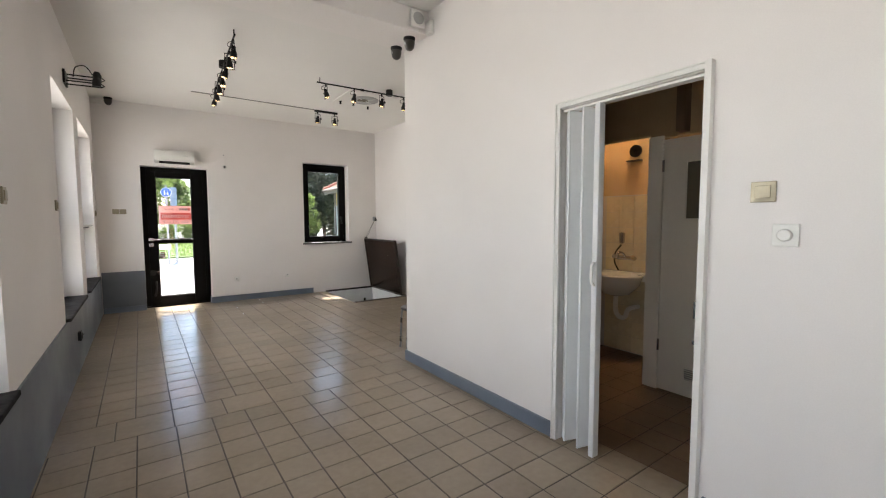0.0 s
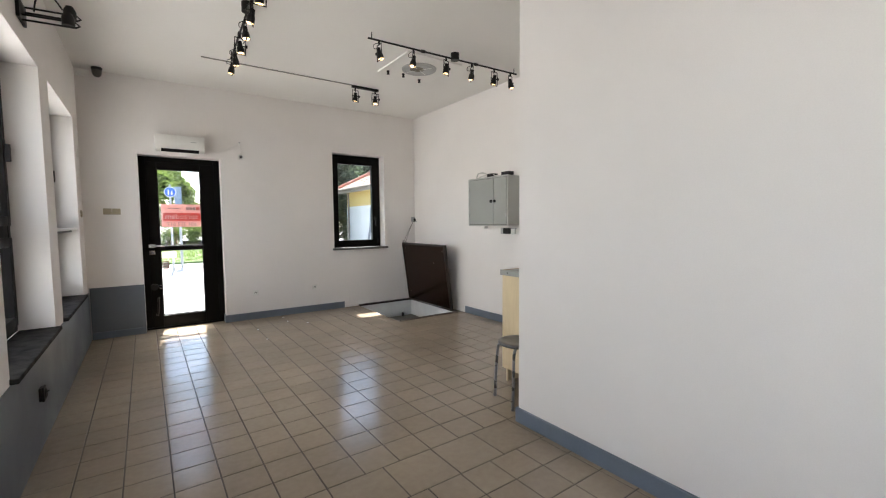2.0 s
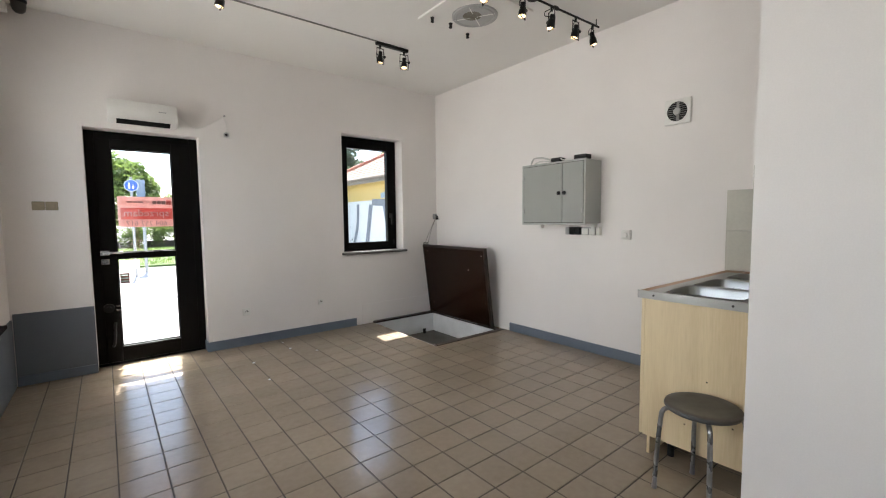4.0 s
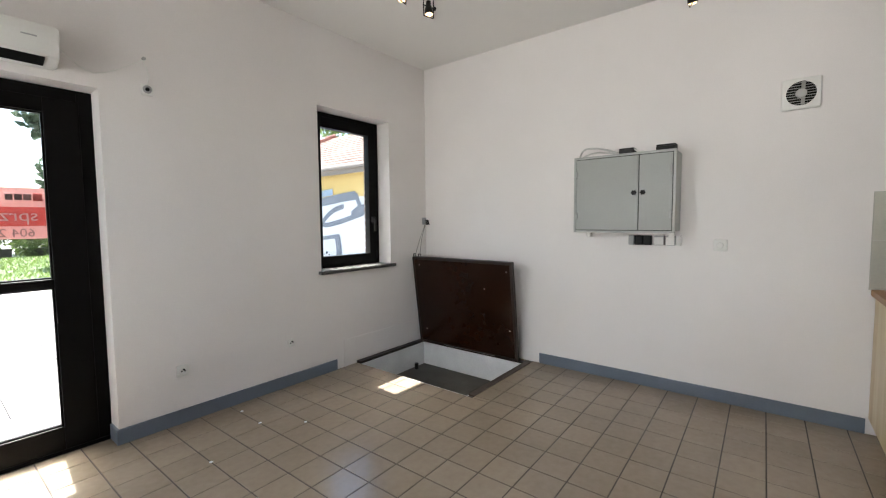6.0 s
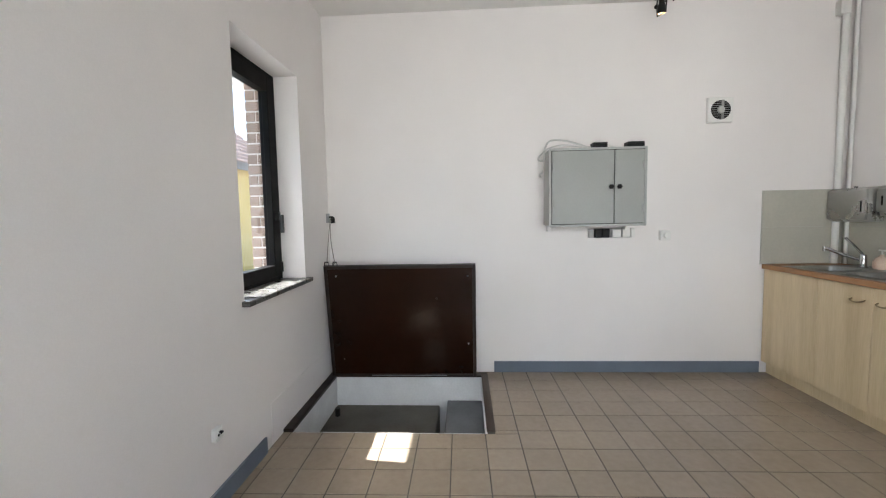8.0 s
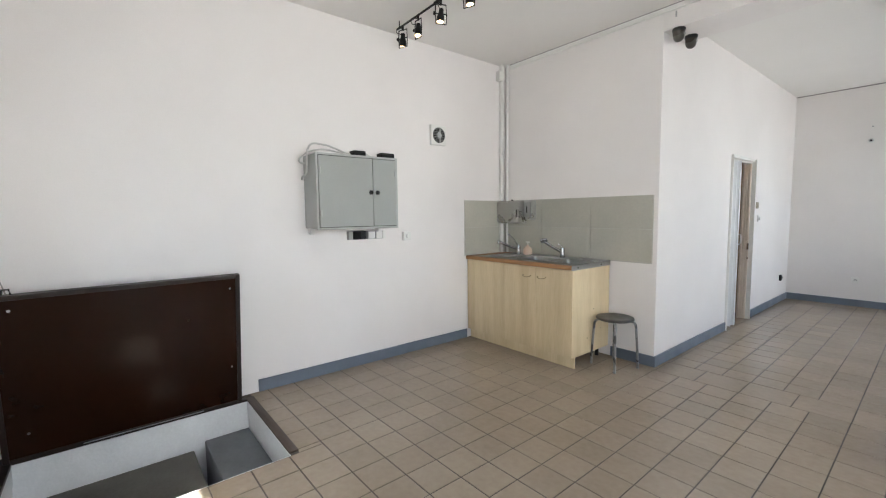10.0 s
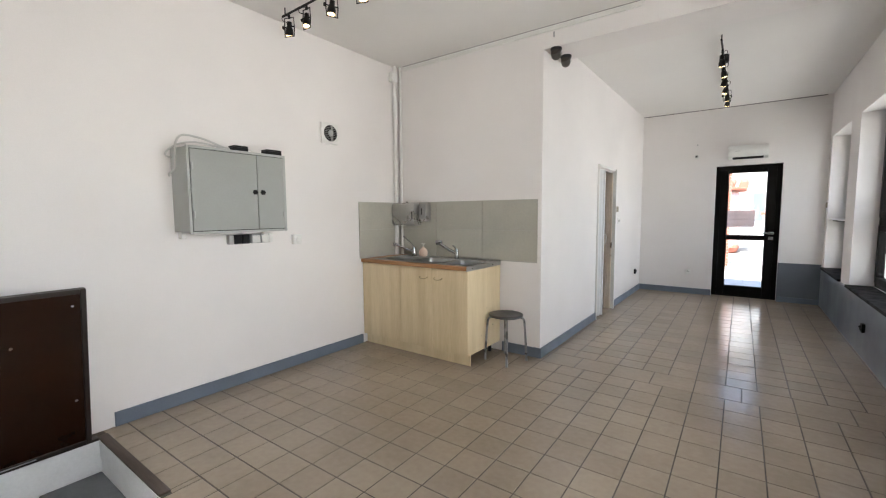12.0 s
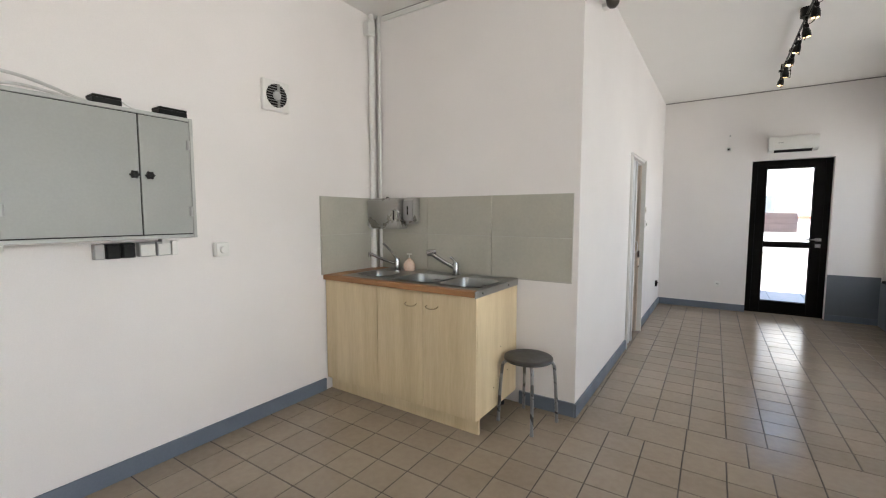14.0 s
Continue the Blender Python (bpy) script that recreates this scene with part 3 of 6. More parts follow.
for xa, xb, za, zb in ((0.537, 0.570, 1.529, 1.563), (0.500, 0.531, 1.529, 1.563), (0.463, 0.493, 1.529, 1.563), (0.345, 0.385, 1.541, 1.555), (0.310, 0.338, 1.541, 1.555), (0.260, 0.300, 1.541, 1.555)):
    part("print_mark", boxes((xa, xb, 7.778, 7.779, za, zb)), FILMGREY, notice, "small grey print")
film = thing("clear_film", (0.25, 7.782, 0.90), "pale beige clear film strip on the door glass", "sticker")
part("sheet", boxes((0.172, 0.33, 7.7805, 7.7815, 0.905, 0.985)), FILMPALE, film)
small = thing("door_sticker", (0.2, 7.782, 0.78), "small dark printed square sticker on the door glass", "sticker")
part("printed_square", boxes((0.172, 0.245, 7.7785, 7.7795, 0.765, 0.862)), FILMDARK, small)
for i in range(3):
    part("print_bar", boxes((0.178, 0.236, 7.7765, 7.7775, 0.78 + 0.028 * i, 0.792 + 0.028 * i)), FILMTEXT, small)

door2, leaf2, face2 = glazed_door("door_2", DOOR2[0], DOOR2[1], 2.162, YB - 0.10, YB - 0.175, (0.235, 0.752, 0.175, 2.05), (0.955, 1.02),
                                  "dark brown glazed back door with a brown film strip on its glass", 0.16, 1)
strip = thing("door_film", (0.55, YB - 0.15, 1.09), "grey-brown striped film strip on the back door glass", "sticker")
part("sheet", boxes((0.375, 0.748, YB - 0.1465, YB - 0.1455, 1.155, 1.435)), FILMBROWN, strip)
for i in range(3):
    part("stripe", boxes((0.378, 0.745, YB - 0.1445, YB - 0.1435, 1.20 + 0.08 * i, 1.208 + 0.08 * i)), FILMBROWN2, strip)

# ---------------------------------------------------------------- folding door and washroom
casing = boxes((XR1 - 0.018, XR1 + 0.012, 1.415, 1.446, 0.0, 2.034), (XR1 - 0.036, XR1 + 0.012, 0.602, 0.631, 0.0, 2.034), (XR1 - 0.018, XR1 + 0.012, 0.631, 1.415, 2.003, 2.034),
               (XR1 - 0.026, XR1 - 0.018, 0.631, 1.446, 2.026, 2.034), (XR1 - 0.026, XR1 - 0.018, 1.438, 1.446, 0.0, 2.026), bevel=0.002)
trim = structure("door_casing", casing, PLASTIC, "white casing round the folding-door opening", "door casing")
fold = thing("folding_door", (2.03, 1.28, 0), "white plastic folding door pushed half open", "folding door")
points = [(2.09, 1.402), (2.052, 1.36), (2.14, 1.335), (2.047, 1.262), (2.14, 1.24), (2.047, 1.178)]
for k, ((xa, ya), (xb, yb)) in enumerate(zip(points, points[1:])):
    a, b = Vector((xa, ya, 0)), Vector((xb, yb, 0))
    side = (b - a).cross(Vector((0, 0, 1))).normalized() * 0.006
    bm = bmesh.new()
    v = [bm.verts.new(p + Vector((0, 0, z))) for z in (0.015, 1.98) for p in (a - side, b - side, b + side, a + side)]
    for q in ((3, 2, 1, 0), (4, 5, 6, 7), (0, 1, 5, 4), (1, 2, 6, 5), (2, 3, 7, 6), (3, 0, 4, 7)):
        bm.faces.new([v[i] for i in q])
    part("panel", bm, FOLD, fold)
    if k:
        part("hinge_strip", cylinder((xa, ya, 0.015), (xa, ya, 1.98), 0.008, seg=10), FOLD, fold, smooth=True)
part("lead_post", boxes((2.028, 2.08, 1.145, 1.178, 0.012, 1.98), bevel=0.006), FOLD, fold)
part("door_handle", tube(smooth_line([(2.029, 1.160, 1.12), (2.005, 1.160, 1.10), (2.005, 1.160, 1.02), (2.029, 1.160, 0.99)]), 0.008), PLASTIC, fold, "white plastic pull handle", smooth=True)
part("top_track", boxes((2.065, 2.115, 0.632, 1.412, 1.984, 1.997)), PLASTIC, fold)
part("catch", boxes((2.055, 2.075, 0.643, 0.658, 0.90, 0.98), (2.055, 2.07, 0.643, 0.658, 0.78, 0.80), bevel=0.002), CHROME, fold, "steel door catch")

lining = structure("door_lining", boxes((XR1 + 0.0125, XR1 + 0.108, 0.631, 0.644, 0.0, 1.98), *[(XR1 + 0.02 + 0.03 * k, XR1 + 0.036 + 0.03 * k, 0.644, 0.650, 0.0, 1.98) for k in range(3)], bevel=0.002),
                   surface("grey_brown_lining", (0.74, 0.65, 0.55), (0.62, 0.54, 0.45), 0.6, 4, 50, 0.1, 0.001), "grey-brown ribbed lining of the door reveal", "door lining")

BX = 3.33
structure("washroom_partition", wall_mesh("x", BX, BX + 0.08, YB, YS - 0.11, -0.02, CEIL, [(0.52, 1.463, -0.02, 1.985), (1.58, 2.45, -0.02, 2.02)]), CREAMWALL, "cream painted partition inside the washroom", "wall")
structure("washroom_wall_back", wall_mesh("x", 4.02, 4.14, YB, YS - 0.11, -0.02, CEIL), CREAMWALL, "cream painted back wall of the washroom", "wall")
structure("washroom_wall_side", boxes((XR1 + 0.11, BX, 2.55, 2.63, 0, CEIL), (BX + 0.08, 4.02, 2.55, 2.63, 0, CEIL), (XR1 + 0.11, BX, 0.2, 0.28, 0, CEIL)), CREAMWALL, "cream painted side walls of the washroom", "wall")
structure("washroom_post", boxes((BX - 0.02, BX + 0.1, 1.465, 1.582, 0, 2.0), bevel=0.006), DOORWHITE, "white door post between the two openings", "door frame")
structure("washroom_floor", boxes((XR, 4.1, YB, YS - 0.11, -0.1, -0.001)), CONCRETE, "dark floor at the back of the washroom", "floor")
structure("washroom_pipe_box", boxes((BX - 0.09, BX, 1.28, 1.345, 2.0, CEIL), bevel=0.004), DARKWOOD, "brown boxed pipe below the ceiling", "pipe box")
skirting("baseboard_washroom", (XR1 + 0.11, XR1 + 0.125, 1.41, 2.4, 0, SK))

wc = thing("washroom_door", (BX, 0.96, 0), "white flush door with a dark obscured pane and a vent grille", "door")
leaf = part("leaf", wall_mesh("x", BX - 0.012, BX + 0.028, 0.56, 1.46, 0.012, 1.965, [(0.68, 1.29, 1.36, 1.78)]), DOORWHITE, wc)
part("pane", boxes((BX + 0.002, BX + 0.012, 0.68, 1.29, 1.36, 1.78)), FROST, leaf, "dark obscured glass")
part("pane_bead", ring_frame(bmesh.new(), "x", BX - 0.018, BX - 0.010, 0.665, 1.305, 1.345, 1.795, 0.016, bevel=0.002), DOORWHITE, leaf)
grille = part("vent_grille", ring_frame(bmesh.new(), "x", BX - 0.02, BX - 0.012, 0.80, 1.27, 0.13, 0.235, 0.012, bevel=0.002), DOORWHITE, leaf)
part("vent_backing", boxes((BX - 0.0135, BX - 0.0125, 0.812, 1.258, 0.142, 0.223)), SHADOWGAP, grille, "dark gap behind the slats")
for i in range(5):
    part("slat", boxes((BX - 0.02, BX - 0.014, 0.812, 1.258, 0.146 + 0.016 * i, 0.153 + 0.016 * i)), DOORWHITE, grille)
for z in (0.32, 1.72):
    part("hinge", cylinder((BX - 0.016, 1.462, z), (BX - 0.016, 1.462, z + 0.09), 0.009), CHROME, leaf)
hook = thing("coat_hook", (BX - 0.02, 0.86, 2.0), "small dark hooks above the washroom door", "hook")
for y in (0.84, 0.95):
    part("hook", tube([(BX - 0.002, y, 2.03), (BX - 0.03, y, 2.025), (BX - 0.035, y, 2.045)], 0.005), BLACK, hook)

# tiled wash corner
wash = structure("washroom_tiling", boxes((4.005, 4.02, 1.0, 2.55, 0, 1.60), (BX + 0.08, 4.005, 2.535, 2.55, 0, 1.60)), MORTAR, "cream glazed wall tiles", "wall tiles")
for i in range(10):
    for j in range(10):
        y0, z0 = 1.02 + 0.153 * i, 0.01 + 0.158 * j
        if y0 + 0.15 < 2.535:
            brick_at(wash, 3.998, 4.012, y0, y0 + 0.15, z0, z0 + 0.155, CREAMTILE, "t").name = "wall_tile"
basin = thing("washbasin", (3.86, 2.14, 0.8), "white porcelain washbasin with a trap below, on the tiled wall", "washbasin")
rim = lathe([(0.0, -0.02), (0.10, -0.02), (0.17, 0.03), (0.19, 0.10), (0.215, 0.105), (0.225, 0.09), (0.20, 0.0), (0.12, -0.09), (0.05, -0.11), (0.0, -0.11)], seg=32)
bmesh.ops.transform(rim, matrix=Matrix.Translation((3.79, 2.14, 0.72)) @ Matrix.Diagonal((0.9, 1.12, 1, 1)), verts=rim.verts)
part("bowl", rim, PORCELAIN, basin, smooth=True)
part("back_ledge", boxes((3.92, 3.997, 1.90, 2.38, 0.75, 0.835), bevel=0.012), PORCELAIN, basin, smooth=True)
part("trap", tube(smooth_line([(3.80, 2.14, 0.62), (3.80, 2.14, 0.46), (3.80, 2.10, 0.40), (3.80, 2.04, 0.41), (3.80, 2.02, 0.47), (3.86, 2.02, 0.49), (3.997, 2.02, 0.49)]), 0.022, 12), PLASTIC, basin, "white plastic trap", smooth=True)
btap = thing("basin_tap", (3.97, 2.14, 0.93), "chrome wall-mounted mixer tap over the washbasin", "tap")
part("body", cylinder((3.96, 2.05, 0.97), (3.96, 2.23, 0.97), 0.022), CHROME, btap, smooth=True)
part("spout", tube(smooth_line([(3.95, 2.14, 0.97), (3.90, 2.14, 1.02), (3.83, 2.14, 1.03), (3.79, 2.14, 0.98)]), 0.011), CHROME, btap, smooth=True)
for y in (2.04, 2.24):
    part("knob", cylinder((3.94, y, 0.97), (3.90, y, 0.985), 0.022), CHROME, btap)
heater = thing("water_heater_tap", (3.96, 2.19, 1.1), "dark wall tap and hose above the washbasin", "tap")
part("valve", lathe([(0.0, -0.06), (0.025, -0.05), (0.03, 0.05), (0.0, 0.06)], (3.96, 2.19, 1.17)), CHROME, heater, smooth=True)
part("hose", tube(smooth_line([(3.95, 2.19, 1.1), (3.93, 2.24, 1.02), (3.95, 2.26, 0.92), (3.96, 2.22, 0.84)]), 0.008), BLACK, heater, smooth=True)
vent2 = thing("washroom_vent", (4.0, 2.1, 1.97), "round dark vent high on the washroom wall", "vent")
part("ring", lathe([(0.04, 0), (0.06, 0.0), (0.06, 0.02), (0.04, 0.02)], (4.0, 2.10, 2.03), axis="X"), BLACKPLASTIC, vent2)
part("hub", lathe([(0.0, 0), (0.03, 0.0), (0.03, 0.02), (0.0, 0.02)], (4.0, 2.10, 2.03), axis="X"), BLACKPLASTIC, vent2)
part("ledge", boxes((3.96, 4.018, 2.03, 2.17, 1.93, 1.94)), BLACKPLASTIC, vent2)

wlamp = thing("washroom_lamp", (3.7, 1.9, CEIL), "round frosted ceiling lamp, lit warm, in the wash corner", "ceiling lamp")
part("base", lathe([(0.0, 0.0), (0.09, 0.0), (0.09, -0.02), (0.0, -0.02)], (3.7, 1.9, CEIL), seg=20), PLASTIC, wlamp)
part("globe", lathe([(0.08, -0.02), (0.11, -0.06), (0.09, -0.11), (0.0, -0.13)], (3.7, 1.9, CEIL), seg=20), glow("warm_globe", (1.0, 0.74, 0.45), 28.0), wlamp, smooth=True)

# ---------------------------------------------------------------- cellar hatch
x0, x1, y0, y1 = PIT
structure("hatch_pit", boxes((x1, x1 + 0.1, y0 - 0.1, y1 + 0.05, -1.4, -0.125), (x0 - 0.1, x0, y0 - 0.1, y1 + 0.05, -1.4, -0.125), (x0, x1, y0 - 0.1, y0, -1.4, -0.125),
                             (x0, x1, y1, y1 + 0.05, -1.4, -0.125), (x0 - 0.1, x1 + 0.1, y0 - 0.1, y1 + 0.05, -1.5, -1.4),
                             (x1 - 0.006, x1, y0, y1, -0.125, -0.004), (x0, x1, y1 - 0.006, y1, -0.125, -0.004), (x0, x1, y0, y0 + 0.006, -0.125, -0.004), (x0, x0 + 0.006, y0, y1, -0.125, -0.004)), PITWHITE, "whitewashed walls of the cellar hatch", "pit wall")
stairs = thing("cellar_steps", (3.3, 6.9, -1.4), "grey concrete steps going down into the cellar", "steps")
part("landing", boxes((x0 + 0.002, x1 - 0.002, y0 + 0.002, y0 + 0.30, -1.398, -0.208), bevel=0.008), GREYSTEP, stairs, "grey painted top step")
part("step", boxes((x0 + 0.002, x1 - 0.002, y0 + 0.37, y1 - 0.002, -1.398, -0.254), bevel=0.008), CONCRETE, stairs)
part("step", boxes((x0 + 0.002, x1 - 0.002, y0 + 0.302, y0 + 0.368, -1.398, -0.62), bevel=0.004), CONCRETE, stairs)
pipe_stub = thing("pit_pipe", (3.53, 7.46, -0.254), "small dark pipe end standing in the pit", "pipe")
part("pipe", cylinder((3.53, 7.46, -0.254), (3.53, 7.46, -0.19), 0.022), BLACK, pipe_stub)
rim = thing("trim_hatch", (3.26, 6.9, 0), "dark brown wooden trim round the hatch opening", "trim", kind="structure")
part("rim_bar", boxes((x0 - 0.005, x1 + 0.06, y1 - 0.01, YF, -0.003, 0.022), bevel=0.004), LIDEDGE, rim)
WORNWOOD = surface("worn_brown_wood", (0.095, 0.066, 0.047), (0.045, 0.03, 0.022), 0.6, 4, 40, 0.2, 0.001, squash=(0.4, 4, 4))
part("rim_bar", boxes((x0 + 0.02, x1 + 0.04, y0 - 0.052, y0 + 0.004, -0.003, 0.010), bevel=0.003), WORNWOOD, rim, "worn flat wooden strip")
part("rim_bar", boxes((x1 - 0.008, x1 + 0.05, y0 + 0.004, y1 - 0.01, -0.003, 0.012), bevel=0.003), LIDEDGE, rim)

hatch = thing("trapdoor", (3.72, 6.9, 0.0), "dark brown varnished hatch lid standing open, tied to the wall", "trapdoor")
LEAN_ = math.atan2(0.125, 0.955)
lid_m = Matrix.Translation((3.715, 0, 0.018)) @ Matrix.Rotation(-LEAN_, 4, "Y")
part("board", boxes((-0.004, 0.030, 6.313, 7.525, 0.0, 0.975), bevel=0.004, m=lid_m), LID, hatch)
edge = bmesh.new()
ring_frame(edge, "x", -0.012, 0.034, 6.295, 7.548, -0.008, 0.986, 0.028, m=lid_m)
part("edge_strip", edge, LIDEDGE, hatch, "dark wooden edging")
part("worn_edge", boxes((-0.0145, -0.0125, 6.55, 7.20, 0.006, 0.012), m=lid_m), ZINC, hatch, "bare worn strip along the bottom edge")
for y, z in ((7.45, 0.90), (6.36, 0.89), (6.36, 0.30), (7.43, 0.16), (6.62, 0.70)):
    part("screw", lathe([(0.0, 0.0), (0.008, 0.0), (0.006, 0.004), (0, 0.004)], tuple(lid_m @ Vector((-0.009, y, z))), axis="X", seg=10), CHROME, hatch)
for y in (7.525, 7.455):
    part("eyelet", tube([lid_m @ Vector((0.012, y - 0.018, 0.986)), lid_m @ Vector((0.012, y - 0.014, 1.015)), lid_m @ Vector((0.012, y + 0.014, 1.015)), lid_m @ Vector((0.012, y + 0.018, 0.986))], 0.006), BLACK, hatch)
tie = thing("lid_cord", (3.84, 7.55, 1.0), "thin cord tying the hatch lid to a wall hook", "cord")
part("cord", tube(smooth_line([(3.60, 7.525, 1.0), (3.70, 7.54, 1.18), (3.835, 7.557, 1.39)]), 0.0035, 6), ROPE, tie)
part("cord", tube(smooth_line([(3.60, 7.455, 1.0), (3.715, 7.52, 1.2), (3.835, 7.557, 1.38)]), 0.0035, 6), ROPE, tie)
wall_hook = thing("wall_hook", (3.85, 7.56, 1.38), "small black metal hook with a knotted cord in the corner", "hook")
part("plate", boxes((3.785, 3.855, YF - 0.012, YF, 1.35, 1.43), bevel=0.003), ZINC, wall_hook)
part("hook", tube(smooth_line([(3.835, YF - 0.01, 1.40), (3.835, YF - 0.05, 1.395), (3.835, YF - 0.055, 1.36), (3.835, YF - 0.03, 1.35)]), 0.008), BLACK, wall_hook, smooth=True)
part("knot", tube([(3.835 + 0.02 * math.cos(a * 1.3), YF - 0.045 + 0.014 * math.sin(a * 2.1), 1.37 + 0.018 * math.sin(a)) for a in range(14)], 0.006, 6), BLACK, wall_hook)

structure("plaster_patch", boxes((2.63, PIT[0] - 0.01, YF - 0.004, YF, 0.0, 0.26), (PIT[0] - 0.01, XR - 0.001, YF - 0.004, YF, 0.023, 0.26), bevel=0.001), WHITE, "slightly raised white plaster patch above the hatch", "plaster")

# ---------------------------------------------------------------- grey wall cabinet
cab = thing("wall_cabinet", (3.71, 5.335, 1.29), "grey steel two-door cabinet hung on the wall", "cabinet")
CX, CY0, CY1, CZ0, CZ1, SEAM = 3.578, 4.952, 5.708, 1.284, 1.900, 5.203
part("body", boxes((CX + 0.012, XR - 0.002, CY0 + 0.008, CY1 - 0.008, CZ0 + 0.012, CZ1 - 0.004), bevel=0.004), CABLIGHT, cab)
part("front_frame", ring_frame(bmesh.new(), "x", CX, CX + 0.02, CY0, CY1, CZ0, CZ1, 0.018, bevel=0.003), CABLIGHT, cab)
part("gap", boxes((CX + 0.008, CX + 0.011, CY0 + 0.012, CY1 - 0.012, CZ0 + 0.012, CZ1 - 0.012)), SHADOWGAP, cab, "dark gap round the doors")
for ya, yb, knob_y in ((CY0 + 0.022, SEAM - 0.003, SEAM - 0.034), (SEAM + 0.003, CY1 - 0.022, SEAM + 0.030)):
    d = part("door", boxes((CX - 0.004, CX + 0.007, ya, yb, CZ0 + 0.023, CZ1 - 0.023), bevel=0.002), CABGREY, cab)
    star = lathe([(0.0, -0.032), (0.010, -0.032), (0.010, -0.028), (0.018, -0.026), (0.018, -0.012), (0.009, -0.008), (0.009, 0.0), (0.0, 0.0)], (CX - 0.004, knob_y, 1.592), seg=12, axis="X")
    for v in star.verts:
        rel = v.co - Vector((CX - 0.004, knob_y, 1.592))
        rad = math.hypot(rel.y, rel.z)
        if rad > 0.014:
            k = 1.0 + 0.14 * math.cos(6 * math.atan2(rel.z, rel.y))
            v.co.y, v.co.z = knob_y + rel.y * k, 1.592 + rel.z * k
    part("knob", star, BLACKPLASTIC, d, "black star knob")
for y in (CY0 + 0.014, CY1 - 0.014):
    for z in (1.42, 1.76):
        part("hinge", cylinder((CX - 0.006, y + (0.016 if y < 5.3 else -0.016), z - 0.024), (CX - 0.006, y + (0.016 if y < 5.3 else -0.016), z + 0.024), 0.008, seg=10), GREYPLASTIC, cab)
for y in (CY0 + 0.06, CY1 - 0.05):
    part("bracket", boxes((XR - 0.055, XR - 0.001, y - 0.02, y + 0.02, CZ0 - 0.042, CZ0 + 0.011), bevel=0.006), PLASTIC, cab, "white mounting foot")
for ya, yb in ((5.25, 5.36), (4.965, 5.095)):
    b = thing("black_box", (3.66, (ya + yb) / 2, CZ1), "small flat black plastic box lying on the wall cabinet", "box", "black boxes on the cabinet")
    part("case", boxes((3.60, 3.69, ya, yb, CZ1, CZ1 + 0.030), bevel=0.004), BLACKPLASTIC, b)
    part("lid", boxes((3.6005, 3.6895, ya + 0.0005, yb - 0.0005, CZ1 + 0.0305, CZ1 + 0.042), bevel=0.003), BLACKPLASTIC, b)
cables = thing("loose_cable", (3.75, 5.6, CZ1), "grey-white cables looping over the top of the wall cabinet", "cable")
part("cable", tube(smooth_line([(3.80, 5.735, 1.70), (3.745, 5.752, 1.712), (3.735, 5.722, 1.75), (3.73, 5.717, 1.85), (3.725, 5.712, 1.925), (3.72, 5.67, 1.983), (3.72, 5.565, 1.982), (3.70, 5.475, 1.955), (3.68, 5.39, 1.922), (3.66, 5.32, 1.912)]), 0.0075, 8), CABLEGREY, cables, smooth=True)
part("cable", tube(smooth_line([(3.80, 5.712, 1.83), (3.785, 5.752, 1.835), (3.78, 5.757, 1.858), (3.775, 5.727, 1.892), (3.74, 5.68, 1.925), (3.72, 5.58, 1.945), (3.70, 5.46, 1.93), (3.67, 5.38, 1.908)]), 0.0065, 8), CABLEGREY, cables, smooth=True)
part("cable", tube(smooth_line([(3.64, 5.29, 1.925), (3.615, 5.26, 1.935), (3.61, 5.225, 1.915), (3.63, 5.18, 1.908)]), 0.005, 8), PLASTIC, cables, smooth=True)


# ---------------------------------------------------------------- sockets and switches
def facing(axis, sign, at):
    """Local frame on a wall: x along the wall, z up, -y out into the room."""
    turn = {("y", -1): 0, ("x", -1): -90, ("x", 1): 90, ("y", 1): 180}[(axis, sign)]
    return Matrix.Translation(at) @ Matrix.Rotation(radians(turn), 4, "Z")


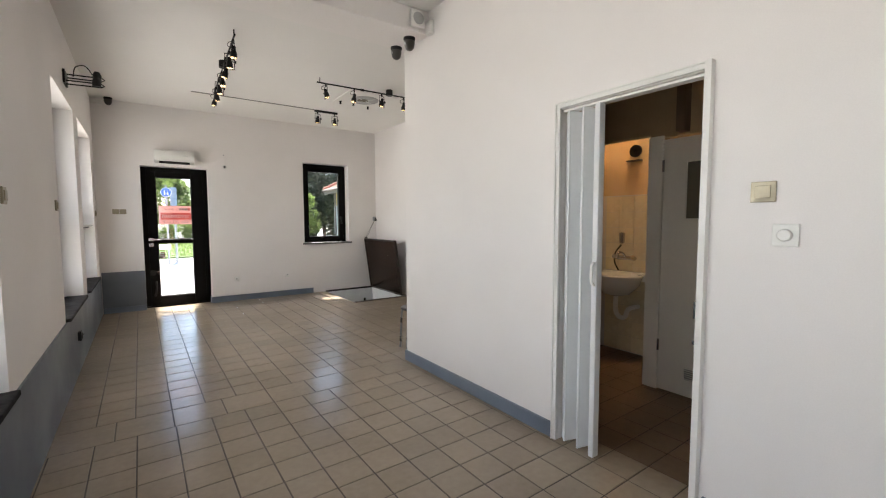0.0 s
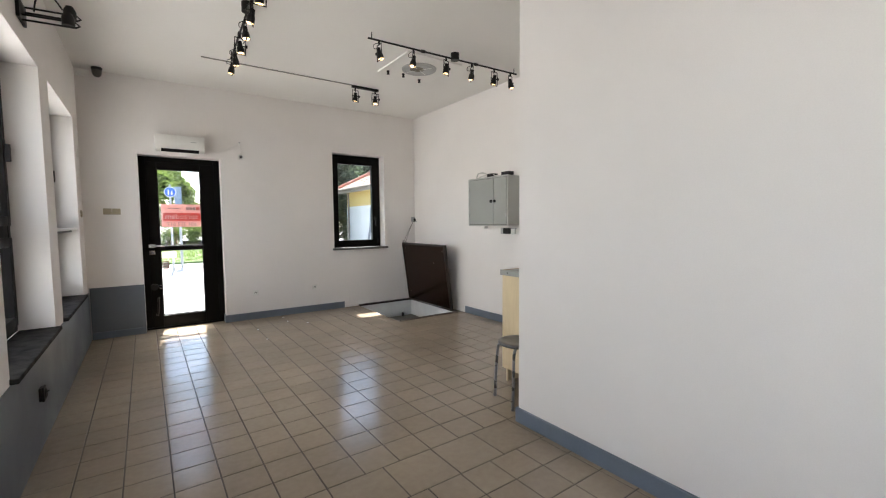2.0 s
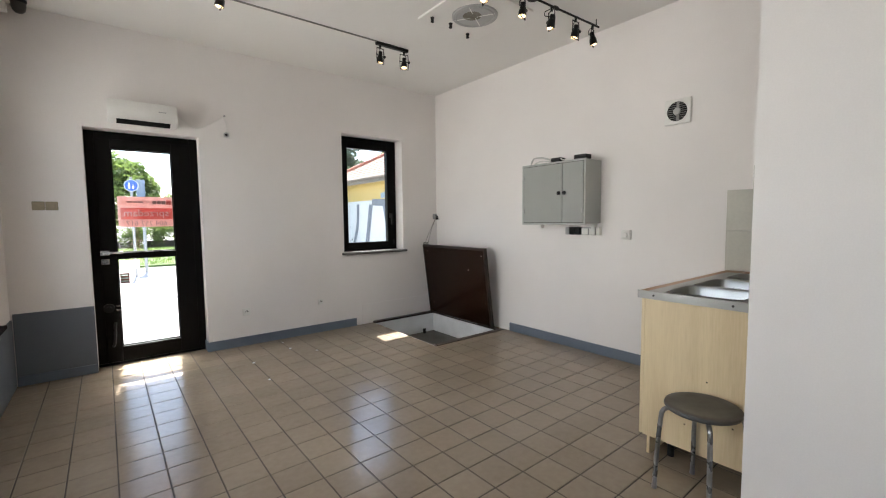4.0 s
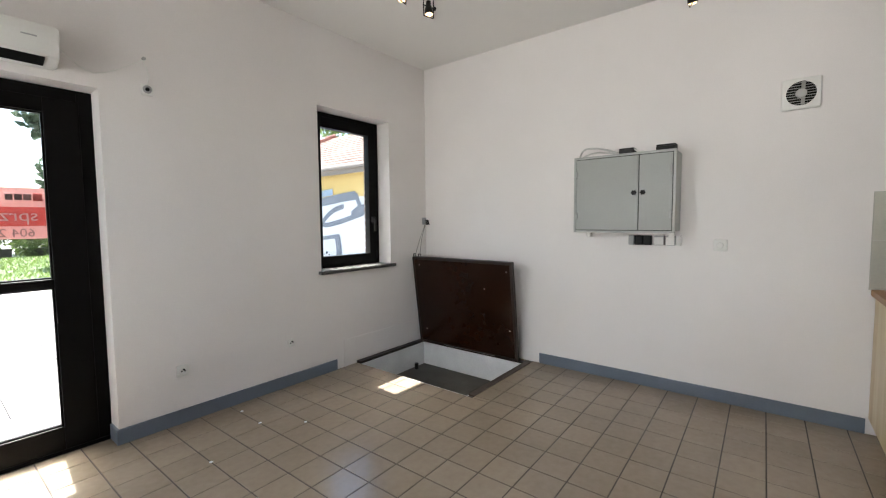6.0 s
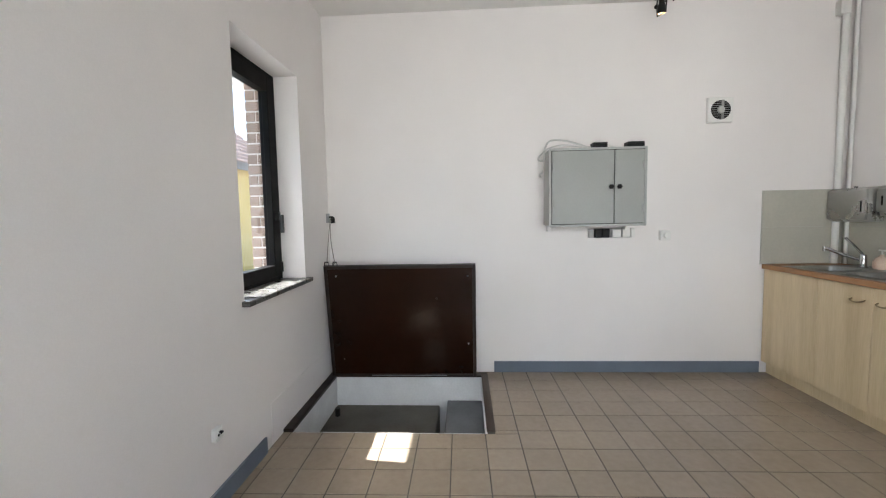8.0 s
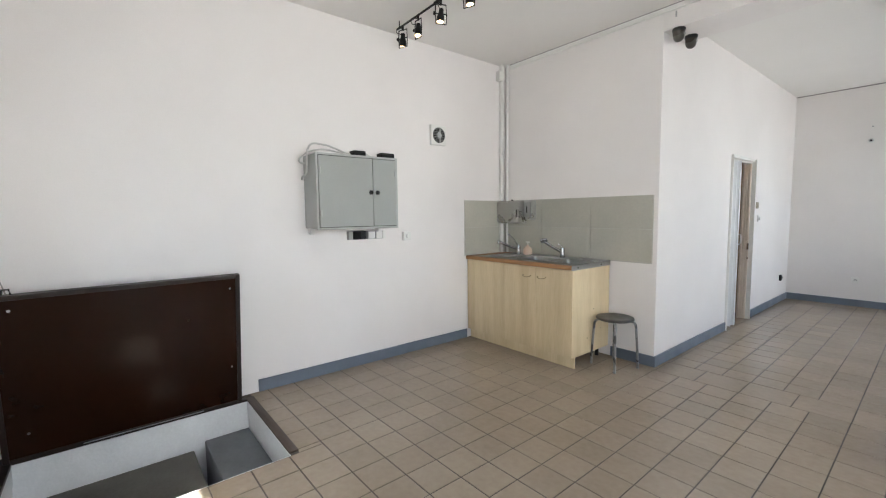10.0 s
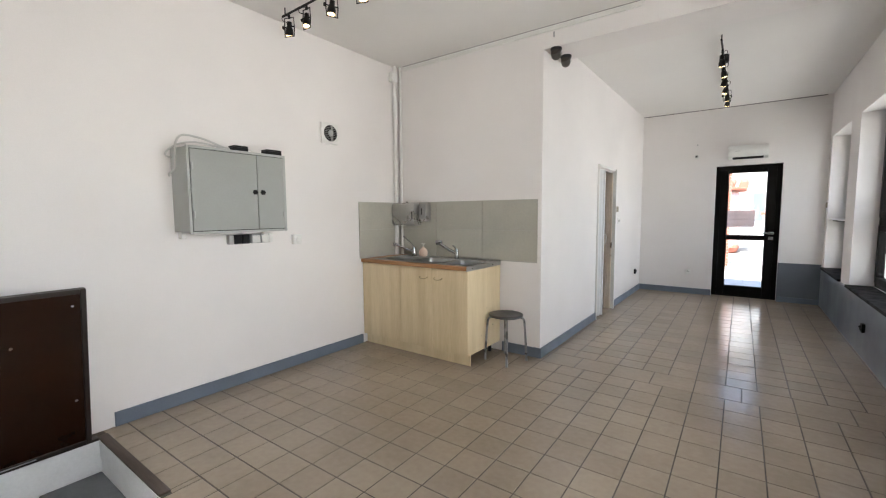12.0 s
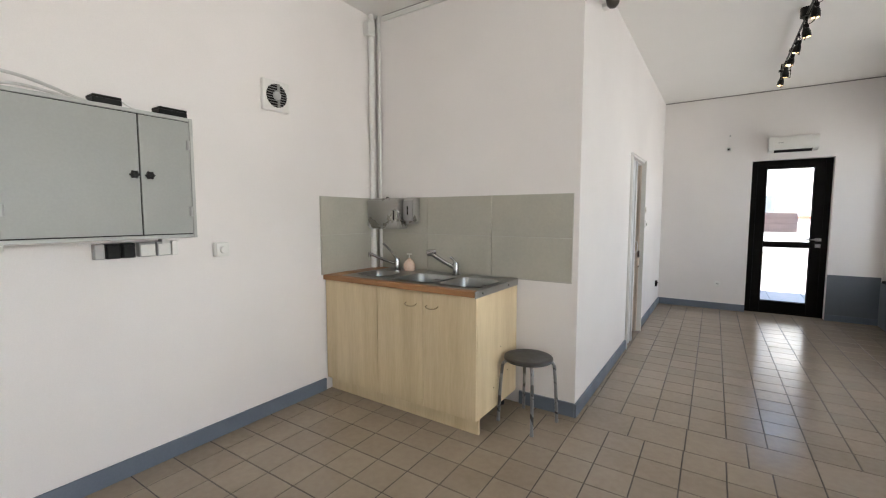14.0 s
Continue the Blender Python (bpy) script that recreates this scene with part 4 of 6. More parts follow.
def wall_switch(name, m, label, material, w=0.08, h=0.08, kind="rocker", gang=1):
    if kind == "socket":
        back = m
        m = m @ Matrix.Translation((0, -0.014, 0))
    s = thing(name, m.translation, label, "socket" if kind == "socket" else "switch", "sockets and switches")
    for g in range(gang):
        c = (g - (gang - 1) / 2) * w
        plate = part("plate", boxes((c - w / 2 + 0.0015, c + w / 2 - 0.0015, -0.011, 0.0, -h / 2, h / 2), bevel=0.003, m=m), material, s)
        if kind == "socket":
            part("back_box", boxes((c - w / 2 + 0.004, c + w / 2 - 0.004, -0.014, 0.0, -h / 2 + 0.003, h / 2 - 0.003), bevel=0.002, m=back), material, s)
            bm = lathe([(0.0, 0.008), (0.022, 0.008), (0.023, -0.004), (0.028, -0.004), (0.030, 0.0)], seg=20, axis="Y")
            bmesh.ops.transform(bm, matrix=m @ Matrix.Translation((c, -0.013, 0)), verts=bm.verts)
            part("socket_well", bm, material, plate)
            pins = boxes((c - 0.015, c - 0.006, -0.0165, -0.013, -0.0045, 0.0045), (c + 0.006, c + 0.015, -0.0165, -0.013, -0.0045, 0.0045), (c - 0.004, c + 0.004, -0.03, -0.013, 0.008, 0.016), m=m)
            part("contact", pins, BLACKPLASTIC, plate)
        elif kind == "dial":
            bm = lathe([(0.024, 0.0), (0.024, -0.012), (0.02, -0.016), (0.0, -0.016)], seg=24, axis="Y")
            bmesh.ops.transform(bm, matrix=m @ Matrix.Translation((c, -0.011, 0)), verts=bm.verts)
            part("dial", bm, material, plate, smooth=True)
        else:
            part("rocker", boxes((c - w * 0.3, c + w * 0.3, -0.016, -0.010, -h * 0.3, h * 0.3), bevel=0.002, m=m), material, plate)
    return s


wall_switch("wall_socket", facing("y", -1, (1.235, YF, 0.372)), "white wall socket low on the wall", PLASTIC, kind="socket")
wall_switch("wall_socket", facing("y", -1, (2.065, YF, 0.372)), "small white wall socket low on the wall", PLASTIC, 0.06, 0.065, kind="socket")
wall_switch("light_switch", facing("y", -1, (-0.297, YF, 1.497)), "champagne double light switch beside the door", BRONZE, 0.083, 0.072, gang=2)
surface_switch = wall_switch("light_switch", facing("x", -1, (XR - 0.034, 4.690, 1.190)), "white surface-mounted switch on the wall", PLASTIC, 0.082, 0.082, kind="dial")
part("back_box", boxes((XR - 0.034, XR, 4.647, 4.733, 1.147, 1.233), bevel=0.004), PLASTIC, surface_switch)
wall_switch("light_switch", facing("x", -1, (XR1, 0.408, 1.462)), "champagne framed push switch beside the folding door", BRONZE, 0.088, 0.082)
wall_switch("thermostat", facing("x", -1, (XR1, 0.330, 1.292)), "white square thermostat with a round dial", PLASTIC, 0.088, 0.088, kind="dial")
wall_switch("wall_socket", facing("x", -1, (XR1, -0.90, 0.375)), "dark wall socket low on the partition", BLACKPLASTIC, 0.07, 0.09, kind="socket")
wall_switch("wall_socket", facing("y", 1, (1.268, YB, 0.38)), "white wall socket low on the end wall", PLASTIC, kind="socket")
for y, z, mat_, txt in ((4.02, 1.475, BRONZE, "champagne light switch at the window edge"), (2.52, 1.475, BRONZE, "champagne light switch between the windows"), (7.40, 1.468, BRONZE, "champagne light switch near the corner"), (-1.25, 1.50, BRONZE, "champagne light switch near the back corner")):
    wall_switch("light_switch", SKEW @ facing("x", 1, (0.0, y, z)), txt, mat_, 0.075, 0.08)
wall_switch("light_switch", SKEW @ facing("x", 1, (0.0, 7.36, 2.13)), "small white sensor plate near the corner", PLASTIC, 0.05, 0.09)
wall_switch("wall_socket", SKEW @ facing("x", 1, (0.012, 4.70, 0.325)), "dark wall socket on the grey dado", BLACKPLASTIC, 0.075, 0.085, kind="socket")
wall_switch("wall_socket", SKEW @ facing("x", 1, (0.012, 1.50, 0.30)), "dark wall socket on the grey dado", BLACKPLASTIC, 0.075, 0.085, kind="socket")

# the row of sockets below the cabinet
row = thing("socket_row", (XR - 0.02, 5.14, 1.15), "row of black sockets and grey switches below the cabinet", "socket")
for k, (ya, yb, mt) in enumerate(((5.305, 5.35, GREYPLASTIC), (5.238, 5.303, BLACKPLASTIC), (5.174, 5.236, BLACKPLASTIC), (5.080, 5.160, GREYPLASTIC), (5.004, 5.076, GREYPLASTIC), (4.965, 5.002, PLASTIC))):
    case = part("housing", boxes((XR - 0.05, XR - 0.001, ya - 0.018, yb - 0.022, 1.180, 1.257), bevel=0.004), mt, row)
    if 0 < k < 5:
        part("flap", boxes((XR - 0.056, XR - 0.051, ya - 0.014, yb - 0.026, 1.184, 1.245), bevel=0.002), PLASTIC if k > 2 else mt, case)

# extractor fan
DARKGRILLE = surface("dark_grey_grille", (0.30, 0.30, 0.28), (0.22, 0.22, 0.21), 0.5, 8, 80, 0.05, 0.0005)
fan = thing("wall_fan", (XR, 4.272, 2.212), "white square extractor fan with a round dark grille", "fan")
part("housing", boxes((XR - 0.032, XR, 4.170, 4.374, 2.110, 2.314), bevel=0.008), PLASTIC, fan)
part("recess", lathe([(0.0, 0.0), (0.078, 0.0), (0.078, -0.003), (0.0, -0.003)], (XR - 0.0325, 4.272, 2.212), seg=32, axis="X"), SHADOWGAP, fan, "dark round opening")
for i in range(9):
    z = 2.144 + 0.017 * i
    half = math.sqrt(max(0.0, 0.078 ** 2 - (z - 2.212) ** 2))
    part("slat", boxes((XR - 0.041, XR - 0.036, 4.272 - half, 4.272 + half, z - 0.0018, z + 0.0018)), DARKGRILLE, fan)
part("hub", lathe([(0.0, -0.014), (0.026, -0.012), (0.031, 0.0), (0.0, 0.0)], (XR - 0.035, 4.272, 2.212), axis="X"), GREYPLASTIC, fan, smooth=True)
part("grille_bar", boxes((XR - 0.044, XR - 0.041, 4.252, 4.2725, 2.134, 2.290)), DARKGRILLE, fan)

# ---------------------------------------------------------------- splashback
splash_a = structure("splashback_end_wall", boxes((2.088, XR, YS, YS + 0.004, 0.932, 1.549)), SPLASHGROUT, "grey-beige tiled splashback behind the sink", "wall tiles")
for xa, xb in ((2.090, 2.696), (2.70, 3.294), (3.298, XR - 0.002)):
    for za, zb in ((0.942, 1.242), (1.246, 1.546)):
        part("wall_tile", boxes((xa, xb, YS + 0.004, YS + 0.013, za, zb), bevel=0.0015), SPLASH, splash_a)
splash_b = structure("splashback_east_wall", boxes((XR - 0.004, XR, YS + 0.013, 3.90, 0.932, 1.549)), SPLASHGROUT, "grey-beige tiled splashback beside the sink", "wall tiles")
for ya, yb in ((YS + 0.014, 3.304), (3.308, 3.898)):
    for za, zb in ((0.942, 1.242), (1.246, 1.546)):
        part("wall_tile", boxes((XR - 0.013, XR - 0.004, ya, yb, za, zb), bevel=0.0015), SPLASH, splash_b)

# ---------------------------------------------------------------- sink unit
SX0, SX1, SY0, SY1 = 2.484, 3.842, YS + 0.016, 3.868
unit = thing("sink_cabinet", (3.16, 3.55, 0), "light birch kitchen base cabinet under the steel sink", "cabinet")
part("carcass", boxes((SX0 + 0.018, SX1, SY0, SY1 - 0.022, 0.108, 0.73)), BIRCH, unit)
part("side_panel", boxes((SX0, SX0 + 0.018, SY0, SY1 - 0.02, 0.103, 0.898), bevel=0.001), BIRCH, unit)
part("plinth", boxes((SX0 + 0.004, SX1, SY1 - 0.062, SY1 - 0.045, 0.0, 0.101), bevel=0.001), BIRCH, unit)
for k, (xa, xb, hx) in enumerate(((SX0 + 0.001, 2.890, 2.815), (2.894, 3.300, 2.99), (3.303, SX1, None))):
    d = part("door" if hx else "filler_panel", boxes((xa, xb, SY1 - 0.0185, SY1, 0.105, 0.892), bevel=0.0015), BIRCH, unit)
    if hx:
        part("handle", tube(smooth_line([(hx - 0.045, SY1, 0.806), (hx - 0.04, SY1 + 0.02, 0.796), (hx, SY1 + 0.026, 0.789), (hx + 0.04, SY1 + 0.02, 0.796), (hx + 0.045, SY1, 0.806)]), 0.004), BRASS, d, "thin brass bow handle", smooth=True)
for x in (2.56, 3.1, 3.75):
    for y in (3.33, 3.72):
        part("leg", cylinder((x, y, 0.0), (x, y, 0.108), 0.018), BLACKPLASTIC, unit)
for y, z in ((3.52, 0.50), (3.40, 0.30), (3.62, 0.24)):
    part("screw_mark", boxes((SX0 - 0.001, SX0, y, y + 0.007, z, z + 0.007)), SHADOWGAP, unit)

TOP = 0.934
bowls = ((2.53, 2.86, 3.40, 3.76, 0.165), (2.90, 3.26, 3.40, 3.76, 0.165), (3.38, 3.66, 3.46, 3.74, 0.13))
top = thing("worktop", (3.16, 3.55, 0.899), "wood-edged worktop with a steel sink sheet", "worktop")
part("core", boxes((SX0, SX1 + 0.002, SY1 - 0.058, SY1 + 0.012, 0.899, TOP - 0.003), (SX0, SX1 + 0.002, SY0, SY0 + 0.12, 0.899, TOP - 0.003)), COUNTEREDGE, top)
part("front_edge", boxes((SX0 + 0.002, SX1 + 0.002, SY1 + 0.0125, SY1 + 0.022, 0.898, TOP), bevel=0.002), COUNTEREDGE, top, "orange-brown wooden edge")
part("wood_surface", boxes((3.70, SX1 + 0.002, SY0, SY1 + 0.012, TOP - 0.0025, TOP + 0.001), (SX0, 3.70, SY1 - 0.03, SY1 + 0.012, TOP - 0.0025, TOP + 0.001)), COUNTEREDGE, top)
part("end_cap", boxes((SX0 - 0.006, SX0 - 0.001, SY0, SY1 + 0.022, 0.893, TOP + 0.004), bevel=0.001), STEEL, top, "steel end cap with two screws")
for y in (3.42, 3.80):
    part("screw", cylinder((SX0 - 0.006, y, 0.915), (SX0 - 0.009, y, 0.915), 0.006, seg=10), BLACK, top)
sheet = bmesh.new()
xs = sorted({SX0, 3.698, *(v for b in bowls for v in b[:2])})
ys = sorted({SY0, SY1 - 0.032, *(v for b in bowls for v in b[2:4])})
grid = [[[sheet.verts.new((x, y, TOP + dz)) for dz in (-0.002, 0.002)] for y in ys] for x in xs]
kept = {(a, b) for a in range(len(xs) - 1) for b in range(len(ys) - 1)
        if not any(q[0] < (xs[a] + xs[a + 1]) / 2 < q[1] and q[2] < (ys[b] + ys[b + 1]) / 2 < q[3] for q in bowls)}
for a, b in sorted(kept):
    corner = [grid[a][b], grid[a + 1][b], grid[a + 1][b + 1], grid[a][b + 1]]
    for level in (0, 1):
        sheet.faces.new([c[level] for c in corner])
    for k, side in enumerate(((a, b - 1), (a + 1, b), (a, b + 1), (a - 1, b))):
        if side not in kept:
            sheet.faces.new((corner[k][0], corner[(k + 1) % 4][0], corner[(k + 1) % 4][1], corner[k][1]))
bmesh.ops.delete(sheet, geom=[v for v in sheet.verts if not v.link_faces], context="VERTS")
sink = thing("sink_sheet", (3.1, 3.55, TOP), "brushed steel sink sheet with three bowls", "sink")
part("sheet", sheet, STEEL, sink)
for xa, xb, ya, yb, deep in bowls:
    bm = bmesh.new()
    r, seg = 0.06, 5
    rings = []
    for inset, z in ((-0.012, TOP + 0.006), (0.0, TOP + 0.005), (0.006, TOP - 0.01), (0.02, TOP - deep + 0.02), (0.05, TOP - deep), (0.13, TOP - deep - 0.004)):
        ring = []
        for cx, cy, a0 in ((xb - r, yb - r, 0), (xa + r, yb - r, 90), (xa + r, ya + r, 180), (xb - r, ya + r, 270)):
            for k in range(seg + 1):
                a = radians(a0 + 90 * k / seg)
                rr = max(0.004, r - inset)
                ox, oy = (cx, cy) if inset < r else (cx + math.copysign(min(inset - r, 0.08), (xa + xb) / 2 - cx), cy + math.copysign(min(inset - r, 0.08), (ya + yb) / 2 - cy))
                ring.append(bm.verts.new((ox + rr * math.cos(a), oy + rr * math.sin(a), z)))
        rings.append(ring)
    for a, b in zip(rings, rings[1:]):
        for k in range(len(a)):
            bm.faces.new((a[k], a[(k + 1) % len(a)], b[(k + 1) % len(a)], b[k]))
    bm.faces.new(rings[-1])
    bowl = part("bowl", bm, STEEL, sink, smooth=True)
    part("drain", lathe([(0.0, 0.004), (0.02, 0.004), (0.034, 0.003), (0.036, 0.0)], ((xa + xb) / 2, (ya + yb) / 2, TOP - deep - 0.003), seg=20), CHROME, bowl, smooth=True)


def mixer_tap(x, y, reach, label, lever, head):
    t = thing("mixer_tap", (x, y, TOP), label, "tap")
    part("body", lathe([(0.0, 0.0), (0.030, 0.0), (0.030, 0.008), (0.023, 0.014), (0.023, 0.085), (0.020, 0.10), (0.0, 0.104)], (x, y, TOP + 0.002)), CHROME, t, smooth=True)
    start, end = Vector((x, y, TOP + 0.055)), Vector((x, y, TOP)) + Vector(reach)
    way = (end - start).normalized()
    spout = part("spout", tube(smooth_line([tuple(start), tuple(start.lerp(end, 0.5) + Vector((0, 0, -0.006))), tuple(end)]), 0.0165 if head else 0.012, 12), CHROME, t, smooth=True)
    if head:
        bm = lathe([(0.0, -0.045), (0.016, -0.045), (0.022, -0.02), (0.026, 0.005), (0.024, 0.026), (0.0, 0.032)], seg=18)
        tilt = Vector((0, 0, 1)).rotation_difference((way + Vector((0, 0, -0.75))).normalized()).to_matrix().to_4x4()
        bmesh.ops.transform(bm, matrix=Matrix.Translation(end) @ tilt, verts=bm.verts)
        part("spray_head", bm, CHROME, spout, smooth=True)
    else:
        part("nozzle", cylinder(tuple(end + Vector((0, 0, 0.008))), tuple(end - Vector((0, 0, 0.03))), 0.013), CHROME, spout, smooth=True)
    tip = Vector((x, y, TOP + 0.10)) + Vector(lever)
    arm = part("lever", tube(smooth_line([(x, y, TOP + 0.098), tuple(Vector((x, y, TOP + 0.108)).lerp(tip, 0.45)), tuple(tip)]), 0.009, 8), CHROME, t, smooth=True)
    part("lever_tip", lathe([(0.0, -0.012), (0.010, -0.008), (0.012, 0.0), (0.009, 0.009), (0.0, 0.012)], tuple(tip), seg=14), CHROME, arm, smooth=True)
    return t


mixer_tap(2.965, 3.335, (0.17, 0.10, 0.175), "chrome kitchen mixer tap with a pull-out spray head", (0.035, 0.01, 0.035), True)
mixer_tap(3.525, 3.37, (0.20, 0.12, 0.145), "chrome long-lever mixer tap over the small bowl", (0.13, 0.02, 0.12), False)
soap = thing("soap_bottle", (3.43, 3.325, TOP), "squat pale pink soap pump bottle", "bottle")
part("bottle", lathe([(0.0, 0.0), (0.042, 0.0), (0.049, 0.012), (0.049, 0.055), (0.036, 0.080), (0.014, 0.098), (0.012, 0.108), (0.0, 0.108)], (3.43, 3.325, TOP + 0.002)), surface("pale_pink_bottle", (0.74, 0.62, 0.53), (0.62, 0.42, 0.30), 0.25, 30, 90, 0.0), soap, smooth=True)
part("liquid", lathe([(0.0, 0.0), (0.040, 0.0), (0.046, 0.012), (0.046, 0.040), (0.0, 0.040)], (3.43, 3.325, TOP + 0.006)), surface("pale_soap", (0.72, 0.48, 0.34), rough=0.3), soap)
part("pump", boxes((3.405, 3.455, 3.32, 3.33, TOP + 0.135, TOP + 0.147), (3.426, 3.434, 3.321, 3.329, TOP + 0.108, TOP + 0.136), bevel=0.002), PLASTIC, soap, "white pump")

towel = thing("paper_towel_dispenser", (3.67, 3.36, 1.28), "satin steel paper towel dispenser on the tiled wall", "dispenser")
part("body", boxes((3.495, 3.842, YS + 0.014, 3.385, 1.282, 1.545), bevel=0.02), SATIN, towel, smooth=True)
part("front_cover", boxes((3.501, 3.836, 3.375, 3.40, 1.298, 1.53), bevel=0.012), SATIN, towel, smooth=True)
part("level_window", boxes((3.528, 3.54, 3.3995, 3.4015, 1.36, 1.44), bevel=0.0005), SHADOWGAP, towel, "dark level window")
part("lock", cylinder((3.66, 3.33, 1.54), (3.66, 3.33, 1.556), 0.012), BLACK, towel)
soapd = thing("soap_dispenser", (3.43, 3.31, 1.32), "satin steel wall soap dispenser", "dispenser")
part("body", boxes((3.365, 3.487, YS + 0.014, 3.335, 1.325, 1.548), bevel=0.018), SATIN, soapd, smooth=True)
part("cover", boxes((3.377, 3.476, 3.325, 3.352, 1.355, 1.525), bevel=0.012), STEEL, soapd, smooth=True)
part("level_window", boxes((3.42, 3.432, 3.3515, 3.3535, 1.405, 1.475), bevel=0.0005), SHADOWGAP, soapd, "dark level window")

riser = thing("riser_pipe", (3.79, 3.285, TOP), "white painted riser pipes in the corner by the sink", "pipe")
part("pipe", cylinder((3.828, YS + 0.088, TOP + 0.003), (3.828, YS + 0.088, CEIL), 0.024, seg=20), PLASTIC, riser, smooth=True)
part("pipe", cylinder((3.792, YS + 0.03, TOP + 0.003), (3.792, YS + 0.03, CEIL), 0.014, seg=14), PLASTIC, riser, "thin white pipe", smooth=True)
part("junction_box", boxes((3.795, XR - 0.001, YS + 0.07, YS + 0.155, 2.92, 3.03), bevel=0.008), PLASTIC, riser)
trunk = structure("cable_trunking", boxes((1.2, 3.76, YS + 0.003, YS + 0.022, CEIL - 0.045, CEIL - 0.004), bevel=0.003), PLASTIC, "white cable trunking along the ceiling edge", "trunking")
structure("cable_line", boxes((-0.5, 3.76, YS + 0.003, YS + 0.024, CEIL - 0.0045, CEIL), (-0.4, XR1, YB, YB + 0.010, CEIL - 0.012, CEIL), bevel=0.0), GREYCABLE, "thin grey cable along the ceiling edge", "cable")
clip = thing("cable_clip", (1.95, YS + 0.02, 2.98), "tiny cable clip hanging from the trunking", "clip")
part("clip", boxes((1.945, 1.957, YS + 0.004, YS + 0.014, 3.0, 3.046), bevel=0.002), GREYPLASTIC, clip)

# ---------------------------------------------------------------- stool
STX, STY = 2.30, 3.475
stool = thing("stool", (STX, STY, 0), "round dark stool with bent tube legs beside the sink unit", "stool")
part("seat", lathe([(0.0, 0.452), (0.12, 0.453), (0.147, 0.457), (0.160, 0.453), (0.164, 0.444), (0.160, 0.434), (0.147, 0.430), (0.0, 0.430)], (STX, STY, 0), seg=40), SEAT, stool, smooth=True)
for a in (30, 120, 210, 300):
    c, s = math.cos(radians(a)), math.sin(radians(a))
    line = [(0.05, 0.424), (0.11, 0.424), (0.148, 0.418), (0.168, 0.40), (0.176, 0.36), (0.188, 0.2), (0.197, 0.006)]
    leg = part("leg", tube(smooth_line([(STX + q * c, STY + q * s, z) for q, z in line], 4), 0.011, 10), TUBE, stool, smooth=True)
    part("foot_cap", cylinder((STX + 0.197 * c, STY + 0.197 * s, 0.0), (STX + 0.197 * c, STY + 0.197 * s, 0.018), 0.0122), TUBE, leg)


# ---------------------------------------------------------------- track lights
def mesh_of(bm, material, smooth=False):
    bmesh.ops.recalc_face_normals(bm, faces=bm.faces)
    me = bpy.data.meshes.new("spot")
    bm.to_mesh(me)
    bm.free()
    me.materials.append(material)
    if smooth:
        for p in me.polygons:
            p.use_smooth = True
        me.set_sharp_from_angle(angle=radians(38))
    return me


yoke_bm = tube([(-0.042, 0, -0.03), (0.042, 0, -0.03), (0.046, 0, -0.10), (0.042, 0, -0.175), (-0.042, 0, -0.175), (-0.046, 0, -0.10)], 0.005, 6, closed=True)
cyl(yoke_bm, (0, 0, 0.0), (0, 0, -0.034), 0.010, seg=10)
cyl(yoke_bm, (-0.046, 0, -0.10), (0.046, 0, -0.10), 0.005, seg=8)
cyl(yoke_bm, (0.046, 0, -0.10), (0.06, 0, -0.10), 0.014, seg=12)
YOKE = mesh_of(yoke_bm, BLACK, True)
HEADM = mesh_of(lathe([(0.0, -0.062), (0.018, -0.062), (0.020, -0.095), (0.030, -0.125), (0.032, -0.165), (0.0285, -0.165), (0.027, -0.16), (0.0, -0.158)], seg=18), BLACK, True)
LENS = mesh_of(lathe([(0.0, -0.172), (0.020, -0.170), (0.0275, -0.163), (0.0275, -0.160), (0.0, -0.1602)], seg=18), LAMPLENS, True)
WIREM = mesh_of(tube(smooth_line([(0.0, 0.012, -0.02), (0.03, 0.04, -0.03), (0.035, 0.04, -0.06), (0.005, 0.012, -0.072)]), 0.003, 6), BLACK, True)


def spot(parent, x, y, z, turn=0.0, tip=0.0, lean=0.0):
    m = Matrix.Translation(Vector((x, y, z)) - ORIGIN[parent.name]) @ Matrix.Rotation(radians(turn), 4, "Z")
    arm = new("spot_arm", YOKE)
    arm.parent, arm.matrix_local = parent, m
    ORIGIN[arm.name] = ORIGIN[parent.name]
    pivot = Matrix.Translation((0, 0, -0.10)) @ Matrix.Rotation(radians(tip), 4, "X") @ Matrix.Rotation(radians(lean), 4, "Y") @ Matrix.Translation((0, 0, 0.10))
    for name, me in (("spot_head", HEADM), ("lit_lens", LENS), ("lead", WIREM)):
        ob = new(name, me)
        ob.parent, ob.matrix_local = arm, pivot if name != "lead" else Matrix()
    return arm


